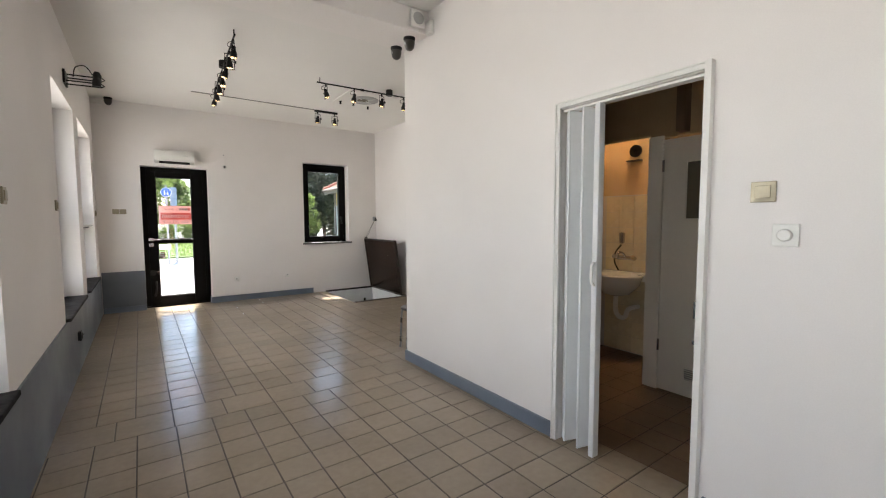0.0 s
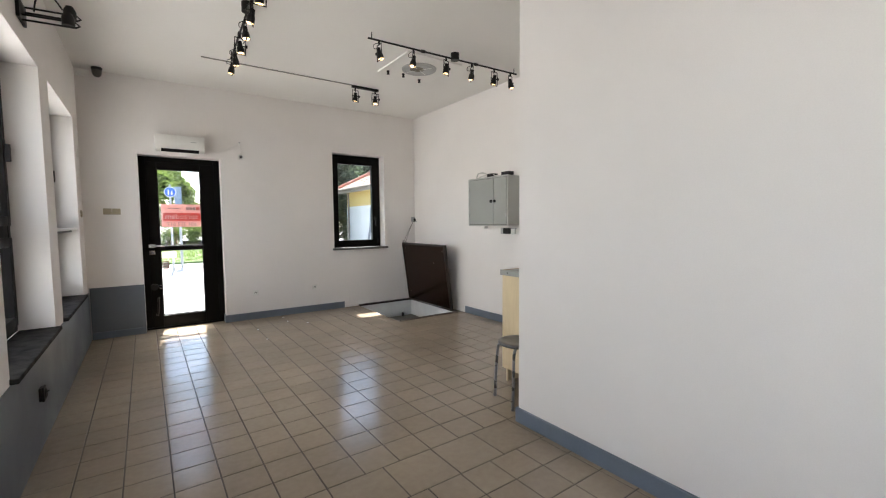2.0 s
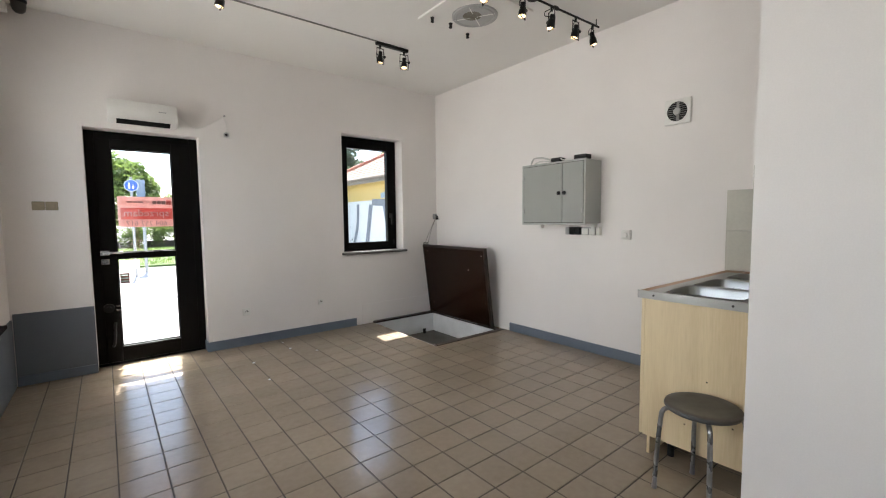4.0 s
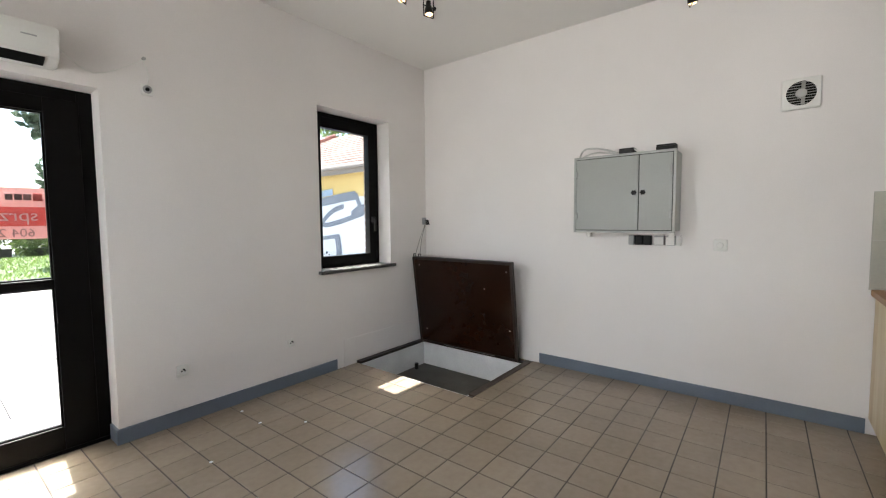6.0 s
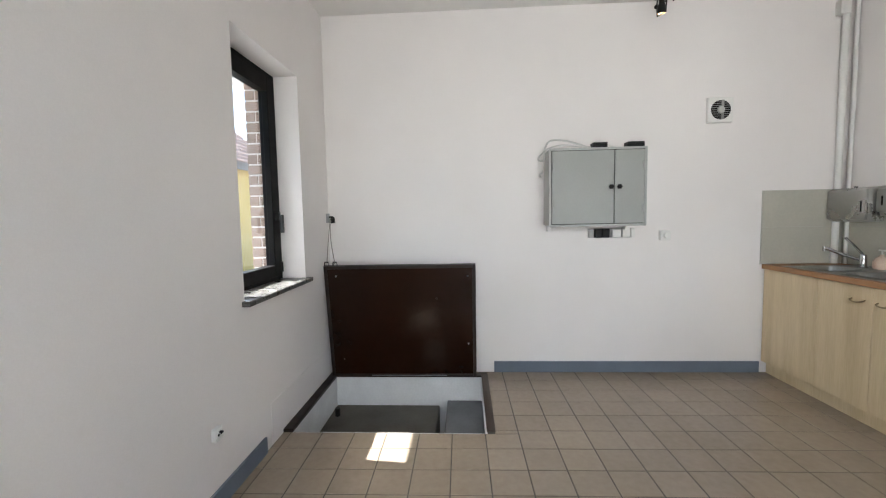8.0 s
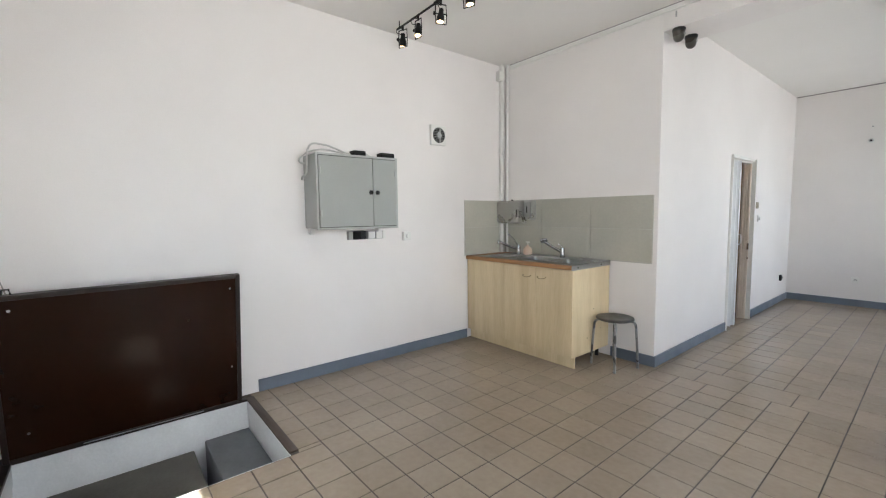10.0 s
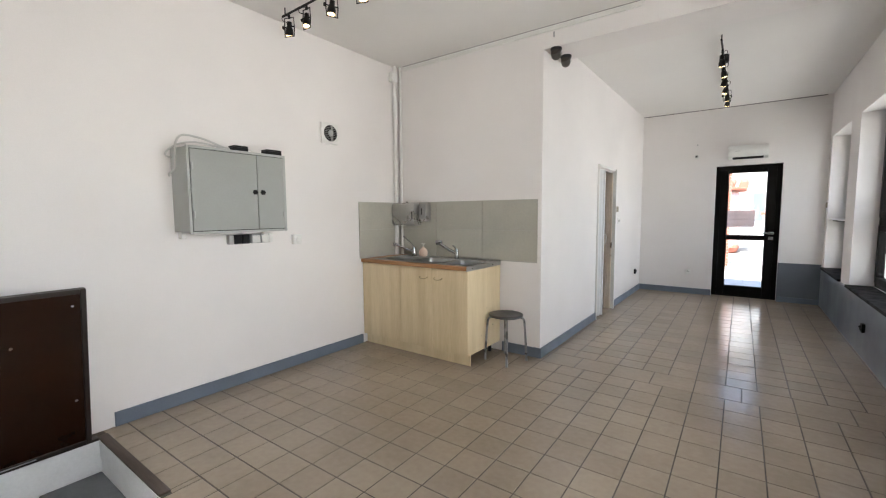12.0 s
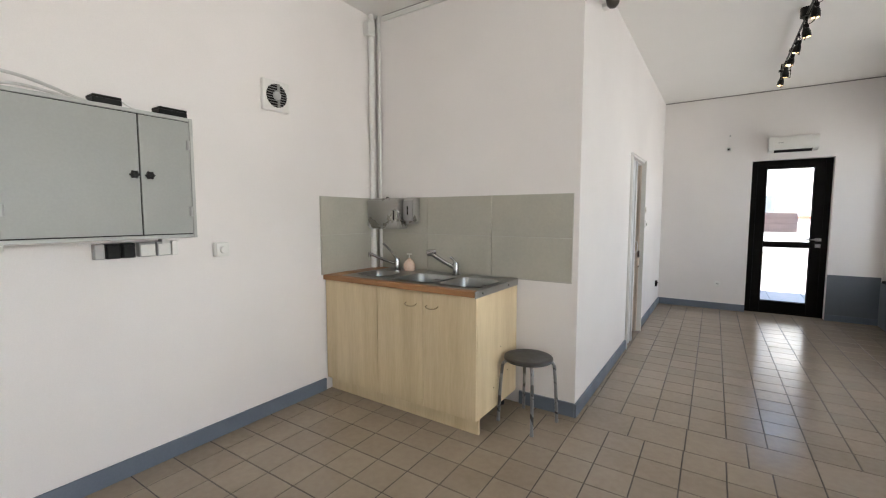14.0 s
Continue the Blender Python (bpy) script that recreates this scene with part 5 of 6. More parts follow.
def track(label, a, b, spots, z=3.045, pucks=(0.5,)):
    """A round rail below the ceiling, with spots at shares of its length."""
    a, b = Vector((*a, z)), Vector((*b, z))
    t = thing("track_light", a.lerp(b, 0.5), label, "track light", "ceiling track lights")
    part("rail", cylinder(a, b, 0.009, seg=10), BLACK, t, smooth=True)
    for s in pucks:
        p = a.lerp(b, s)
        part("ceiling_mount", cylinder((p.x, p.y, z - 0.012), (p.x, p.y, CEIL), 0.045, seg=20), BLACK, t, smooth=True)
    for s in (0.32, 0.68):
        p = a.lerp(b, s)
        part("connector", cylinder(p - (b - a).normalized() * 0.02, p + (b - a).normalized() * 0.02, 0.016, seg=10), BLACK, t)
    for s in (0.02, 0.98):
        p = a.lerp(b, s)
        part("stay", cylinder((p.x, p.y, z), (p.x, p.y, CEIL), 0.005, seg=8), BLACK, t)
    rng = random.Random(int(a.x * 100 + a.y * 10))
    for s in spots:
        p = a.lerp(b, s)
        spot(t, p.x, p.y, z - 0.006, rng.choice((0, 20, -25, 70, 90)), rng.uniform(-16, 16), rng.uniform(-10, 10))
    return t


track("black track with seven lit spotlights above the front of the room", (0.755, 4.07), (0.83, 6.17), (0.05, 0.2, 0.36, 0.52, 0.68, 0.84, 0.97), pucks=(0.45,))
track("black track with six lit spotlights beside the ceiling vent", (1.80, 4.94), (3.64, 4.88), (0.06, 0.26, 0.47, 0.65, 0.82, 0.95), pucks=(0.53,))
track("black track with six lit spotlights above the back of the room", (0.74, 2.12), (0.76, -0.2), (0.12, 0.3, 0.47, 0.64, 0.82, 0.97), pucks=(0.3,))
duo = thing("ceiling_spot_bar", (2.45, 6.45, 3.075), "short black ceiling bar with two lit spotlights", "ceiling spotlight")
part("bar", boxes((2.27, 2.64, 6.43, 6.47, CEIL - 0.03, CEIL), bevel=0.004), BLACK, duo)
spot(duo, 2.315, 6.45, CEIL - 0.03, 10, 8, 0)
spot(duo, 2.595, 6.45, CEIL - 0.03, -15, -10, 4)
structure("ceiling_cable", boxes((0.585, 2.27, 6.43, 6.442, CEIL - 0.012, CEIL), bevel=0.002), GREYCABLE, "thin grey cable cover along the ceiling", "cable")
wl = thing("wall_spotlight", SKEW @ Vector((0.05, 4.95, 2.70)), "black wall bracket with two swivelling spotlights above the window", "wall spotlight")
part("plate", boxes((0.0, 0.018, 4.86, 5.06, 2.60, 2.72), bevel=0.004, m=SKEW), BLACK, wl)
for y, z in ((5.02, 2.70), (4.92, 2.62)):
    bar = tube([SKEW @ Vector(p) for p in ((0.018, y, z + 0.014), (0.27, y - 0.02, z + 0.018), (0.29, y - 0.02, z), (0.27, y - 0.02, z - 0.014), (0.018, y, z - 0.018))], 0.0065, 8)
    arm = part("arm", bar, BLACK, wl, smooth=True)
    part("spot_head", lathe([(0.0, -0.03), (0.034, -0.03), (0.034, 0.02), (0.02, 0.05), (0.0, 0.055)], tuple(SKEW @ Vector((0.235, y - 0.02, z + 0.02))), seg=18), BLACK, arm, smooth=True)
part("lead", tube([SKEW @ Vector(p) for p in smooth_line([(0.06, 5.02, 2.70), (0.08, 5.02, 2.79), (0.15, 5.01, 2.81), (0.20, 5.0, 2.74)])], 0.005, 6), BLACK, wl, smooth=True)

# ---------------------------------------------------------------- ceiling vent, heaters, cameras
# Dark colour of a flat disc that stands for the shade inside the duct
DUCTSHADE = surface("duct_shade", (0.06, 0.052, 0.04), (0.03, 0.026, 0.02), 0.8, 12, 60, 0.2, 0.002, specular=0.08)
vent = thing("ceiling_vent", (2.67, 5.455, CEIL), "white square ceiling panel with a round grey vent grille", "vent")
part("panel", boxes((2.32, 3.02, 5.11, 5.80, CEIL - 0.018, CEIL), bevel=0.004), CEILING, vent)
part("ring", lathe([(0.175, 0.0), (0.197, 0.0), (0.194, -0.012), (0.18, -0.016), (0.175, -0.012)], (2.67, 5.455, CEIL - 0.019), seg=40), GREYPLASTIC, vent, smooth=True)
part("shade_disc", lathe([(0.0, 0.0), (0.176, 0.0), (0.176, -0.003), (0.0, -0.003)], (2.67, 5.455, CEIL - 0.019), seg=40), DUCTSHADE, vent, "flat dark disc for the shade in the duct")
part("fan_disc", lathe([(0.03, 0.0), (0.085, 0.0), (0.10, -0.006), (0.06, -0.010), (0.03, -0.012)], (2.64, 5.455, CEIL - 0.023), seg=32), surface("dusty_grey_disc", (0.24, 0.22, 0.18), (0.15, 0.135, 0.11), 0.7, 14, 60, 0.1, 0.001, specular=0.15), vent, "dull metal disc", smooth=True)
for r in (0.165,):
    part("grille_ring", tube([(2.67 + r * math.cos(a * 0.2618), 5.455 + r * math.sin(a * 0.2618), CEIL - 0.032) for a in range(24)], 0.006, 6, closed=True), GREYPLASTIC, vent)
for k in range(2):
    a = radians(90 * k + 32)
    part("grille_bar", tube([(2.67 - 0.178 * math.cos(a), 5.455 - 0.178 * math.sin(a), CEIL - 0.03), (2.67 + 0.178 * math.cos(a), 5.455 + 0.178 * math.sin(a), CEIL - 0.03)], 0.005, 6), PLASTIC, vent)
for x, y in ((2.40, 5.70), (2.855, 5.755), (2.595, 5.69)):
    h = thing("ceiling_hook", (x, y, CEIL), "small dark hook in the ceiling", "hook", "ceiling hooks")
    part("hook", lathe([(0.0, 0.0), (0.018, 0.0), (0.012, -0.02), (0.016, -0.04), (0.0, -0.045)], (x, y, CEIL - 0.018), seg=12), BLACK, h)


def air_unit(x0, x1, z0, z1, wall, s, label):
    """A wall-hung air unit; s is the way out of the wall along y."""
    u = thing("air_heater", ((x0 + x1) / 2, wall, z0), label, "heater")
    prof = [(0.0, z0 + 0.01), (0.09, z0), (0.165, z0 + 0.03), (0.19, z0 + 0.075), (0.185, z1 - 0.03), (0.165, z1), (0.0, z1)]
    bm = bmesh.new()
    ends = [[bm.verts.new((x, wall + s * d, z)) for d, z in prof] for x in (x0, x1)]
    for k in range(len(prof)):
        j = (k + 1) % len(prof)
        bm.faces.new((ends[0][k], ends[0][j], ends[1][j], ends[1][k]))
    bm.faces.new(ends[0])
    bm.faces.new(list(reversed(ends[1])))
    bmesh.ops.bevel(bm, geom=list(bm.edges), offset=0.007, segments=2, affect="EDGES")
    part("case", bm, PLASTIC, u, smooth=True)
    slot = bmesh.new()
    q = [(x, wall + s * d, z) for d, z in ((0.098, z0 - 0.002), (0.168, z0 + 0.026), (0.172, z0 + 0.034), (0.102, z0 + 0.006)) for x in (x0 + 0.06, x1 - 0.06)]
    v = [slot.verts.new(c) for c in q]
    for f in ((0, 1, 3, 2), (2, 3, 5, 4), (4, 5, 7, 6), (6, 7, 1, 0), (0, 2, 4, 6), (1, 3, 5, 7)):
        slot.faces.new([v[i] for i in f])
    part("outlet_slot", slot, SHADOWGAP, u, "dark outlet slot")
    part("flap", boxes((x0 + 0.06, x1 - 0.06, *sorted((wall + s * 0.178, wall + s * 0.187)), z0 + 0.026, z0 + 0.036)), PLASTIC, u)
    part("logo_plate", boxes((x1 - 0.15, x1 - 0.09, *sorted((wall + s * 0.189, wall + s * 0.191)), z0 + 0.115, z0 + 0.122)), GREYPLASTIC, u, "small grey emblem")
    return u


air_unit(0.155, 0.675, 2.235, 2.43, YF, -1, "white wall-hung air heater above the entrance door")
air_unit(0.25, 0.765, 2.245, 2.45, YB, 1, "white wall-hung air heater above the back door")


def bulb_socket(x, wall, s, z, label):
    b = thing("cable_outlet", (x, wall, z), label, "cable outlet", "cable outlets beside the heaters")
    part("plate", boxes((x - 0.034, x + 0.034, *sorted((wall, wall + s * 0.014)), z - 0.036, z + 0.032), bevel=0.004), PLASTIC, b)
    part("socket", lathe([(0.012, s * 0.012), (0.026, s * 0.012), (0.024, s * 0.026), (0.016, s * 0.028), (0.012, s * 0.012)], (x, wall, z), seg=18, axis="Y"), GREYPLASTIC, b, "grey socket ring", smooth=True)
    part("socket_core", cylinder((x, wall + s * 0.012, z), (x, wall + s * 0.018, z), 0.012, seg=14), BLACKPLASTIC, b, "dark socket core")
    part("cable", tube(smooth_line([(x, wall + s * 0.012, z + 0.03), (x + 0.012, wall + s * 0.01, z + 0.09), (x - 0.008, wall + s * 0.008, z + 0.16), (x - 0.01, wall + s * 0.006, z + 0.19)]), 0.004, 6), PLASTIC, b, smooth=True)
    part("stub", cylinder((x - 0.01, wall, z + 0.19), (x - 0.01, wall + s * 0.02, z + 0.19), 0.010), GREYPLASTIC, b)


bulb_socket(1.115, YF, -1, 2.245, "white cable outlet with a short dangling wire")
bulb_socket(1.213, YB, 1, 2.345, "white cable outlet with a short dangling wire")
part("cable", tube(smooth_line([(0.675, YF - 0.006, 2.40), (0.85, YF - 0.006, 2.28), (1.105, YF - 0.006, 2.43)]), 0.003, 6), PLASTIC, thing("heater_cable", (0.9, YF, 2.41), "thin white cable from the heater along the wall", "cable"))


def dome_camera(x, y, z, label):
    c = thing("dome_camera", (x, y, z), label, "camera", "ceiling dome cameras")
    part("base", lathe([(0.0, 0.0), (0.05, 0.0), (0.052, -0.012), (0.045, -0.03), (0.0, -0.03)], (x, y, z), seg=24), BLACKPLASTIC, c, smooth=True)
    part("dome", lathe([(0.046, -0.024), (0.046, -0.05), (0.038, -0.085), (0.022, -0.102), (0.0, -0.108)], (x, y, z), seg=24), surface("smoked_dome", (0.05, 0.042, 0.035), rough=0.25), c, smooth=True)
    part("slot", boxes((x - 0.05, x - 0.03, y - 0.012, y + 0.012, z - 0.06, z - 0.045), bevel=0.002), GREYPLASTIC, c, "pale lens slot")


dome_camera(1.945, 3.205, BEAM, "dark dome camera hanging under the beam")
dome_camera(1.940, 2.965, BEAM, "dark dome camera hanging under the beam end")
cb = thing("camera_box", (-0.49, 7.50, 3.0), "white camera junction box in the ceiling corner", "camera box")
part("box", boxes((-0.545, -0.42, 7.42, 7.50, 3.0, 3.06), bevel=0.006), PLASTIC, cb)
dome_camera(-0.35, 7.45, CEIL, "dark dome camera in the ceiling corner")
siren = thing("alarm_siren", (1.93, YS - 0.41, 2.98), "white square alarm sounder with a round front on the beam", "alarm")
part("case", boxes((1.86, 1.99, YS - 0.45, YS - 0.411, 2.94, 3.08), bevel=0.012), PLASTIC, siren, smooth=True)
part("grille", lathe([(0.0, -0.012), (0.03, -0.011), (0.048, -0.004), (0.05, 0.0), (0.0, 0.0)], (1.925, YS - 0.451, 3.01), seg=24, axis="Y"), GREYPLASTIC, siren, smooth=True)
jb = thing("junction_box", (XR1, 2.79, 2.9), "white junction box high on the partition", "junction box")
part("case", boxes((XR1 - 0.045, XR1, 2.745, 2.815, 2.90, 3.01), bevel=0.006), PLASTIC, jb)

# ---------------------------------------------------------------- outdoors
def ground_sheet():
    bm = bmesh.new()
    c = [(-400, -400), (400, -400), (400, 400), (-400, 400)]
    hole = [(-1.0, YB - 0.44), (4.35, YB - 0.44), (4.35, YF + 0.39), (-1.0, YF + 0.39)]
    o = [bm.verts.new((x, y, -0.16)) for x, y in c]
    i = [bm.verts.new((x, y, -0.16)) for x, y in hole]
    for k in range(4):
        bm.faces.new((o[k], o[(k + 1) % 4], i[(k + 1) % 4], i[k]))
    return bm


structure("ground", ground_sheet(), GROUND, "grey trodden ground round the buildings", "ground")


def paving(name, x0, x1, y0, y1, step, label):
    bm = bmesh.new()
    nx, ny = round((x1 - x0) / step), round((y1 - y0) / step)
    for i in range(nx):
        for j in range(ny):
            box(bm, x0 + i * step + 0.004, x0 + (i + 1) * step - 0.004, y0 + j * step + 0.004, y0 + (j + 1) * step - 0.004, -0.2, -0.035 - 0.002 * ((i * 7 + j * 3) % 3))
    return structure(name, bm, PAVING, label, "pavement")


paving("pavement_front", -5.0, 7.0, YF + 0.66, YF + 0.66 + 10.0, 0.5, "pale concrete paving in front of the entrance")
paving("pavement_back", -4.0, 5.0, YB - 0.47 - 6.0, YB - 0.47, 0.5, "pale concrete paving behind the building")
structure("step_front", boxes((-0.3, 1.15, YF + 0.40, YF + 1.1, -0.16, -0.015), bevel=0.01), PAVING, "low concrete step at the entrance", "step")
structure("grass_strip", boxes((-30, 6.0, 19.4, 31.0, -0.2, -0.06)), GRASS, "green grass strip across the street", "grass")
structure("road", boxes((-60, 6.6, 18.3, 19.35, -0.2, -0.12)), GROUND, "grey asphalt lane", "road")
blades = bmesh.new()
rng = random.Random(3)
for k in range(7000):
    x, y, h = rng.uniform(-3, 5.5), rng.uniform(19.45, 30.8), rng.uniform(0.04, 0.12)
    a = rng.uniform(0, 3.14)
    dx, dy = 0.02 * math.cos(a), 0.02 * math.sin(a)
    v = [blades.verts.new(p) for p in ((x - dx, y - dy, -0.062), (x + dx, y + dy, -0.062), (x + rng.uniform(-0.05, 0.05), y + rng.uniform(-0.05, 0.05), h - 0.06))]
    blades.faces.new(v)
me = bpy.data.meshes.new("grass_blades")
blades.to_mesh(me)
blades.free()
me.materials.append(LEAF)
tagged(new("grass_blades", me), "sunlit grass blades on the strip", "grass", kind="stuff")


def leaf_cloud(rng, centres, count, size):
    """Many small leaves scattered round clump centres (x, y, z, radius)."""
    verts, faces = [], []
    for cx, cy, cz, r in centres:
        for _ in range(count):
            d = Vector((rng.gauss(0, 1), rng.gauss(0, 1), rng.gauss(0, 1))).normalized() * r * rng.uniform(0.35, 1.0) ** 0.6
            p = Vector((cx, cy, cz)) + d
            u = Vector((rng.gauss(0, 1), rng.gauss(0, 1), rng.gauss(0, 0.6))).normalized()
            w = u.cross(Vector((rng.gauss(0, 1), rng.gauss(0, 1), rng.gauss(0, 1)))).normalized()
            s = size * rng.uniform(0.6, 1.3)
            n = len(verts)
            verts += [p - u * s, p + w * s * 0.45, p + u * s, p - w * s * 0.45]
            faces.append((n, n + 1, n + 2, n + 3))
    me = bpy.data.meshes.new("crown")
    me.from_pydata([tuple(v) for v in verts], [], faces)
    return me


def tree(x, y, height, spread, leaf, seed, label, name="tree", leaves=260, size=0.16, low=0.35):
    rng = random.Random(seed)
    t = thing(name, (x, y, -0.16), label, "tree")
    trunk = bmesh.new()
    cyl(trunk, (x, y, -0.2), (x + rng.uniform(-0.1, 0.1), y, height * 0.55), 0.035 * height * 0.6, 0.02 * height * 0.5, 10)
    centres = []
    for k in range(9):
        a = 2 * math.pi * k / 9 + rng.uniform(-0.3, 0.3)
        h = height * rng.uniform(low, 0.9)
        r = spread * rng.uniform(0.45, 1.0) * (1.15 - 0.6 * h / height)
        tip = (x + r * math.cos(a), y + r * math.sin(a), h)
        cyl(trunk, (x, y, h * 0.62), tip, 0.012 * height * 0.5, 0.02, 6)
        centres.append((*tip, spread * rng.uniform(0.38, 0.62)))
    centres.append((x, y, height * 0.92, spread * 0.5))
    part("trunk", trunk, BARK, t)
    me = leaf_cloud(rng, [(cx - x, cy - y, cz + 0.16, r) for cx, cy, cz, r in centres], leaves, size)
    me.materials.append(leaf)
    crown = new("crown", me)
    crown.parent = t
    return t


tree(-0.4, 35, 5.4, 2.5, LEAF, 1, "leafy green tree across the street", leaves=420)
tree(3.4, 35, 2.6, 1.6, LEAF, 2, "low leafy green tree behind the hedge", leaves=420)
tree(1.4, 36.5, 5.0, 1.5, LEAF, 21, "slim leafy green tree behind the hedge", leaves=420)
tree(-6.0, 26, 8.0, 3.0, LEAF, 3, "tall leafy tree across the street")
tree(5.2, 26.5, 7.5, 2.2, LEAFDARK, 4, "dark conifer behind the yellow house", leaves=600, size=0.2)
tree(8.0, 28.0, 9.0, 2.8, LEAFDARK, 5, "tall dark conifer behind the yellow house", leaves=600, size=0.22)
tree(11.5, 30.0, 9.0, 3.0, LEAFDARK, 6, "tall dark conifer beyond the roof", leaves=500, size=0.22)
tree(14.5, 23.0, 8.5, 3.0, LEAF, 7, "leafy green tree behind the roof", leaves=420)
tree(6.6, 24.0, 5.0, 1.8, LEAFDARK, 12, "dark conifer growing beside the yellow house", leaves=600, size=0.15, low=0.12)
tree(8.9, 25.0, 6.0, 2.0, LEAFDARK, 13, "dark conifer behind the yellow house corner", leaves=600, size=0.16, low=0.12)
tree(4.8, 23.5, 4.2, 1.3, LEAF, 14, "bushy green tree beside the hedge", leaves=500, size=0.13, low=0.12)
tree(6.6, 21.3, 2.6, 0.8, LEAF, 8, "small bright shrub beside the yellow house", name="shrub", leaves=200, size=0.09)
for k, x in enumerate((-3.4, -1.5, 0.4, 2.2, 4.0)):
    rng = random.Random(40 + k)
    h = thing("hedge", (x, 31.6, -0.16), "clipped green hedge behind the grass strip", "hedge", "hedge along the street")
    part("stem", boxes((x - 0.7, x + 0.7, 31.5, 31.7, -0.16, 0.3)), BARK, h)
    me = leaf_cloud(rng, [(rng.uniform(-0.95, 0.95), rng.uniform(-0.35, 0.35), rng.uniform(0.3, 1.35), 0.4) for _ in range(16)], 170, 0.07)
    me.materials.append(LEAF)
    ob = new("foliage", me)
    ob.parent = h

sign = thing("road_sign", (0.56, 16.0, -0.06), "round blue footpath sign on a grey pole", "road sign")
part("pole", cylinder((0.56, 16.0, -0.1), (0.56, 16.0, 2.5), 0.03, seg=14), ZINC, sign, smooth=True)
disc = part("disc", lathe([(0.0, 0.0), (0.15, 0.0), (0.15, -0.012), (0.0, -0.012)], (0.56, 15.955, 2.28), seg=40, axis="Y"), SIGNBLUE, sign)
rimr = [(0.56 + 0.143 * math.cos(a * 0.19635), 15.94, 2.28 + 0.143 * math.sin(a * 0.19635)) for a in range(32)]
part("rim", tube(rimr, 0.007, 6, closed=True), SIGNWHITE, disc)
part("symbol", boxes((0.50, 0.535, 15.938, 15.942, 2.20, 2.31), (0.505, 0.53, 15.938, 15.942, 2.32, 2.35), (0.575, 0.62, 15.938, 15.942, 2.20, 2.27), (0.585, 0.61, 15.938, 15.942, 2.28, 2.305), bevel=0.003), SIGNWHITE, disc, "plain white symbol")
board = thing("info_board", (0.83, 17.0, -0.06), "tall blue-grey board standing behind the road sign", "board")
part("panel", boxes((0.70, 0.90, 17.0, 17.05, 1.5, 2.52), bevel=0.01), surface("blue_grey_board", (0.18, 0.24, 0.31), rough=0.5), board)
part("post", cylinder((0.83, 17.03, -0.1), (0.83, 17.03, 1.5), 0.04), ZINC, board)
street = thing("street_lamp", (-0.35, 22.0, -0.16), "grey street lamp head above the trees", "street lamp")
part("mast", cylinder((-1.2, 22.0, -0.16), (-1.2, 22.0, 5.1), 0.06, 0.04), ZINC, street)
part("head", boxes((-1.2, -0.1, 21.9, 22.1, 5.08, 5.17), bevel=0.03), ZINC, street)

# the yellow house beside the forecourt
house = thing("yellow_house", (10.9, 15.0, -0.16), "yellow house with tiled hip roof and graffiti on its wall", "house")
HX, HY0, HY1, EAVE = 8.2, 12.75, 21.4, 2.95
part("wall", boxes((HX, 13.6, HY0, HY1, -0.16, EAVE)), YELLOW, house)
part("painted_base", boxes((HX - 0.012, HX, HY0, HY1, -0.16, 2.12)), PALEWALL, house, "white painted lower wall")
roof_bm = bmesh.new()
o = 0.4
rr = [(HX - o, HY0 - o, EAVE), (13.6 + o, HY0 - o, EAVE), (13.6 + o, HY1 + o, EAVE), (HX - o, HY1 + o, EAVE), (10.9, HY0 + 0.9, 4.75), (10.9, HY1 - 3.0, 4.75)]
v = [roof_bm.verts.new(c) for c in rr]
for f in ((0, 1, 4), (1, 2, 5, 4), (2, 3, 5), (3, 0, 4, 5), (3, 2, 1, 0)):
    roof_bm.faces.new([v[i] for i in f])
roof = part("roof", roof_bm, ROOF, house)
courses = bmesh.new()
n, run, rise = 15, 10.9 - HX + o, 1.8


def tile_slope(place, length, near, far):
    """Lays lapped tiles on one roof slope; place(along, up) turns a spot on the slope into x, y; near and far are the insets at the ridge."""
    for k in range(n):
        f0, f1 = k / n, (k + 1) / n
        a, end = near * f0, length - far * f0
        while a < end - 0.05:
            b = min(a + 0.30, end)
            q = [(*place(a + 0.008, f0), EAVE + rise * f0 + 0.055), (*place(b - 0.008, f0), EAVE + rise * f0 + 0.055),
                 (*place(b - 0.008, f1), EAVE + rise * f1 + 0.02), (*place(a + 0.008, f1), EAVE + rise * f1 + 0.02)]
            up = [courses.verts.new(c) for c in q]
            dn = [courses.verts.new((c[0], c[1], c[2] - 0.05)) for c in q]
            courses.faces.new(up)
            for e in range(4):
                courses.faces.new((up[e], dn[e], dn[(e + 1) % 4], up[(e + 1) % 4]))
            a = b


tile_slope(lambda a, f: (HX - o + run * f, HY0 - o + a), HY1 - HY0 + 2 * o, 0.9 + o, 3.0 + o)
tile_slope(lambda a, f: (HX - o + a, HY0 - o + (0.9 + o) * f), 2 * run, run, run)
tagged(part("roof_tiles", courses, ROOF, roof), kind="stuff")
REDTILE = surface("red_ridge_tile", (0.36, 0.13, 0.085), (0.26, 0.09, 0.06), 0.8, 3, 30, 0.2, 0.003, per_piece=0.12, seam="Island")
for y_eave, y_top in ((HY0 - o, HY0 + 0.9), (HY1 + o, HY1 - 3.0)):
    low, high = Vector((HX - o, y_eave, EAVE + 0.06)), Vector((10.9, y_top, 4.83))
    for k in range(14):
        part("ridge_tile", cylinder(low.lerp(high, k / 14), low.lerp(high, (k + 1.15) / 14), 0.105, 0.085, seg=10), REDTILE, roof, smooth=True)
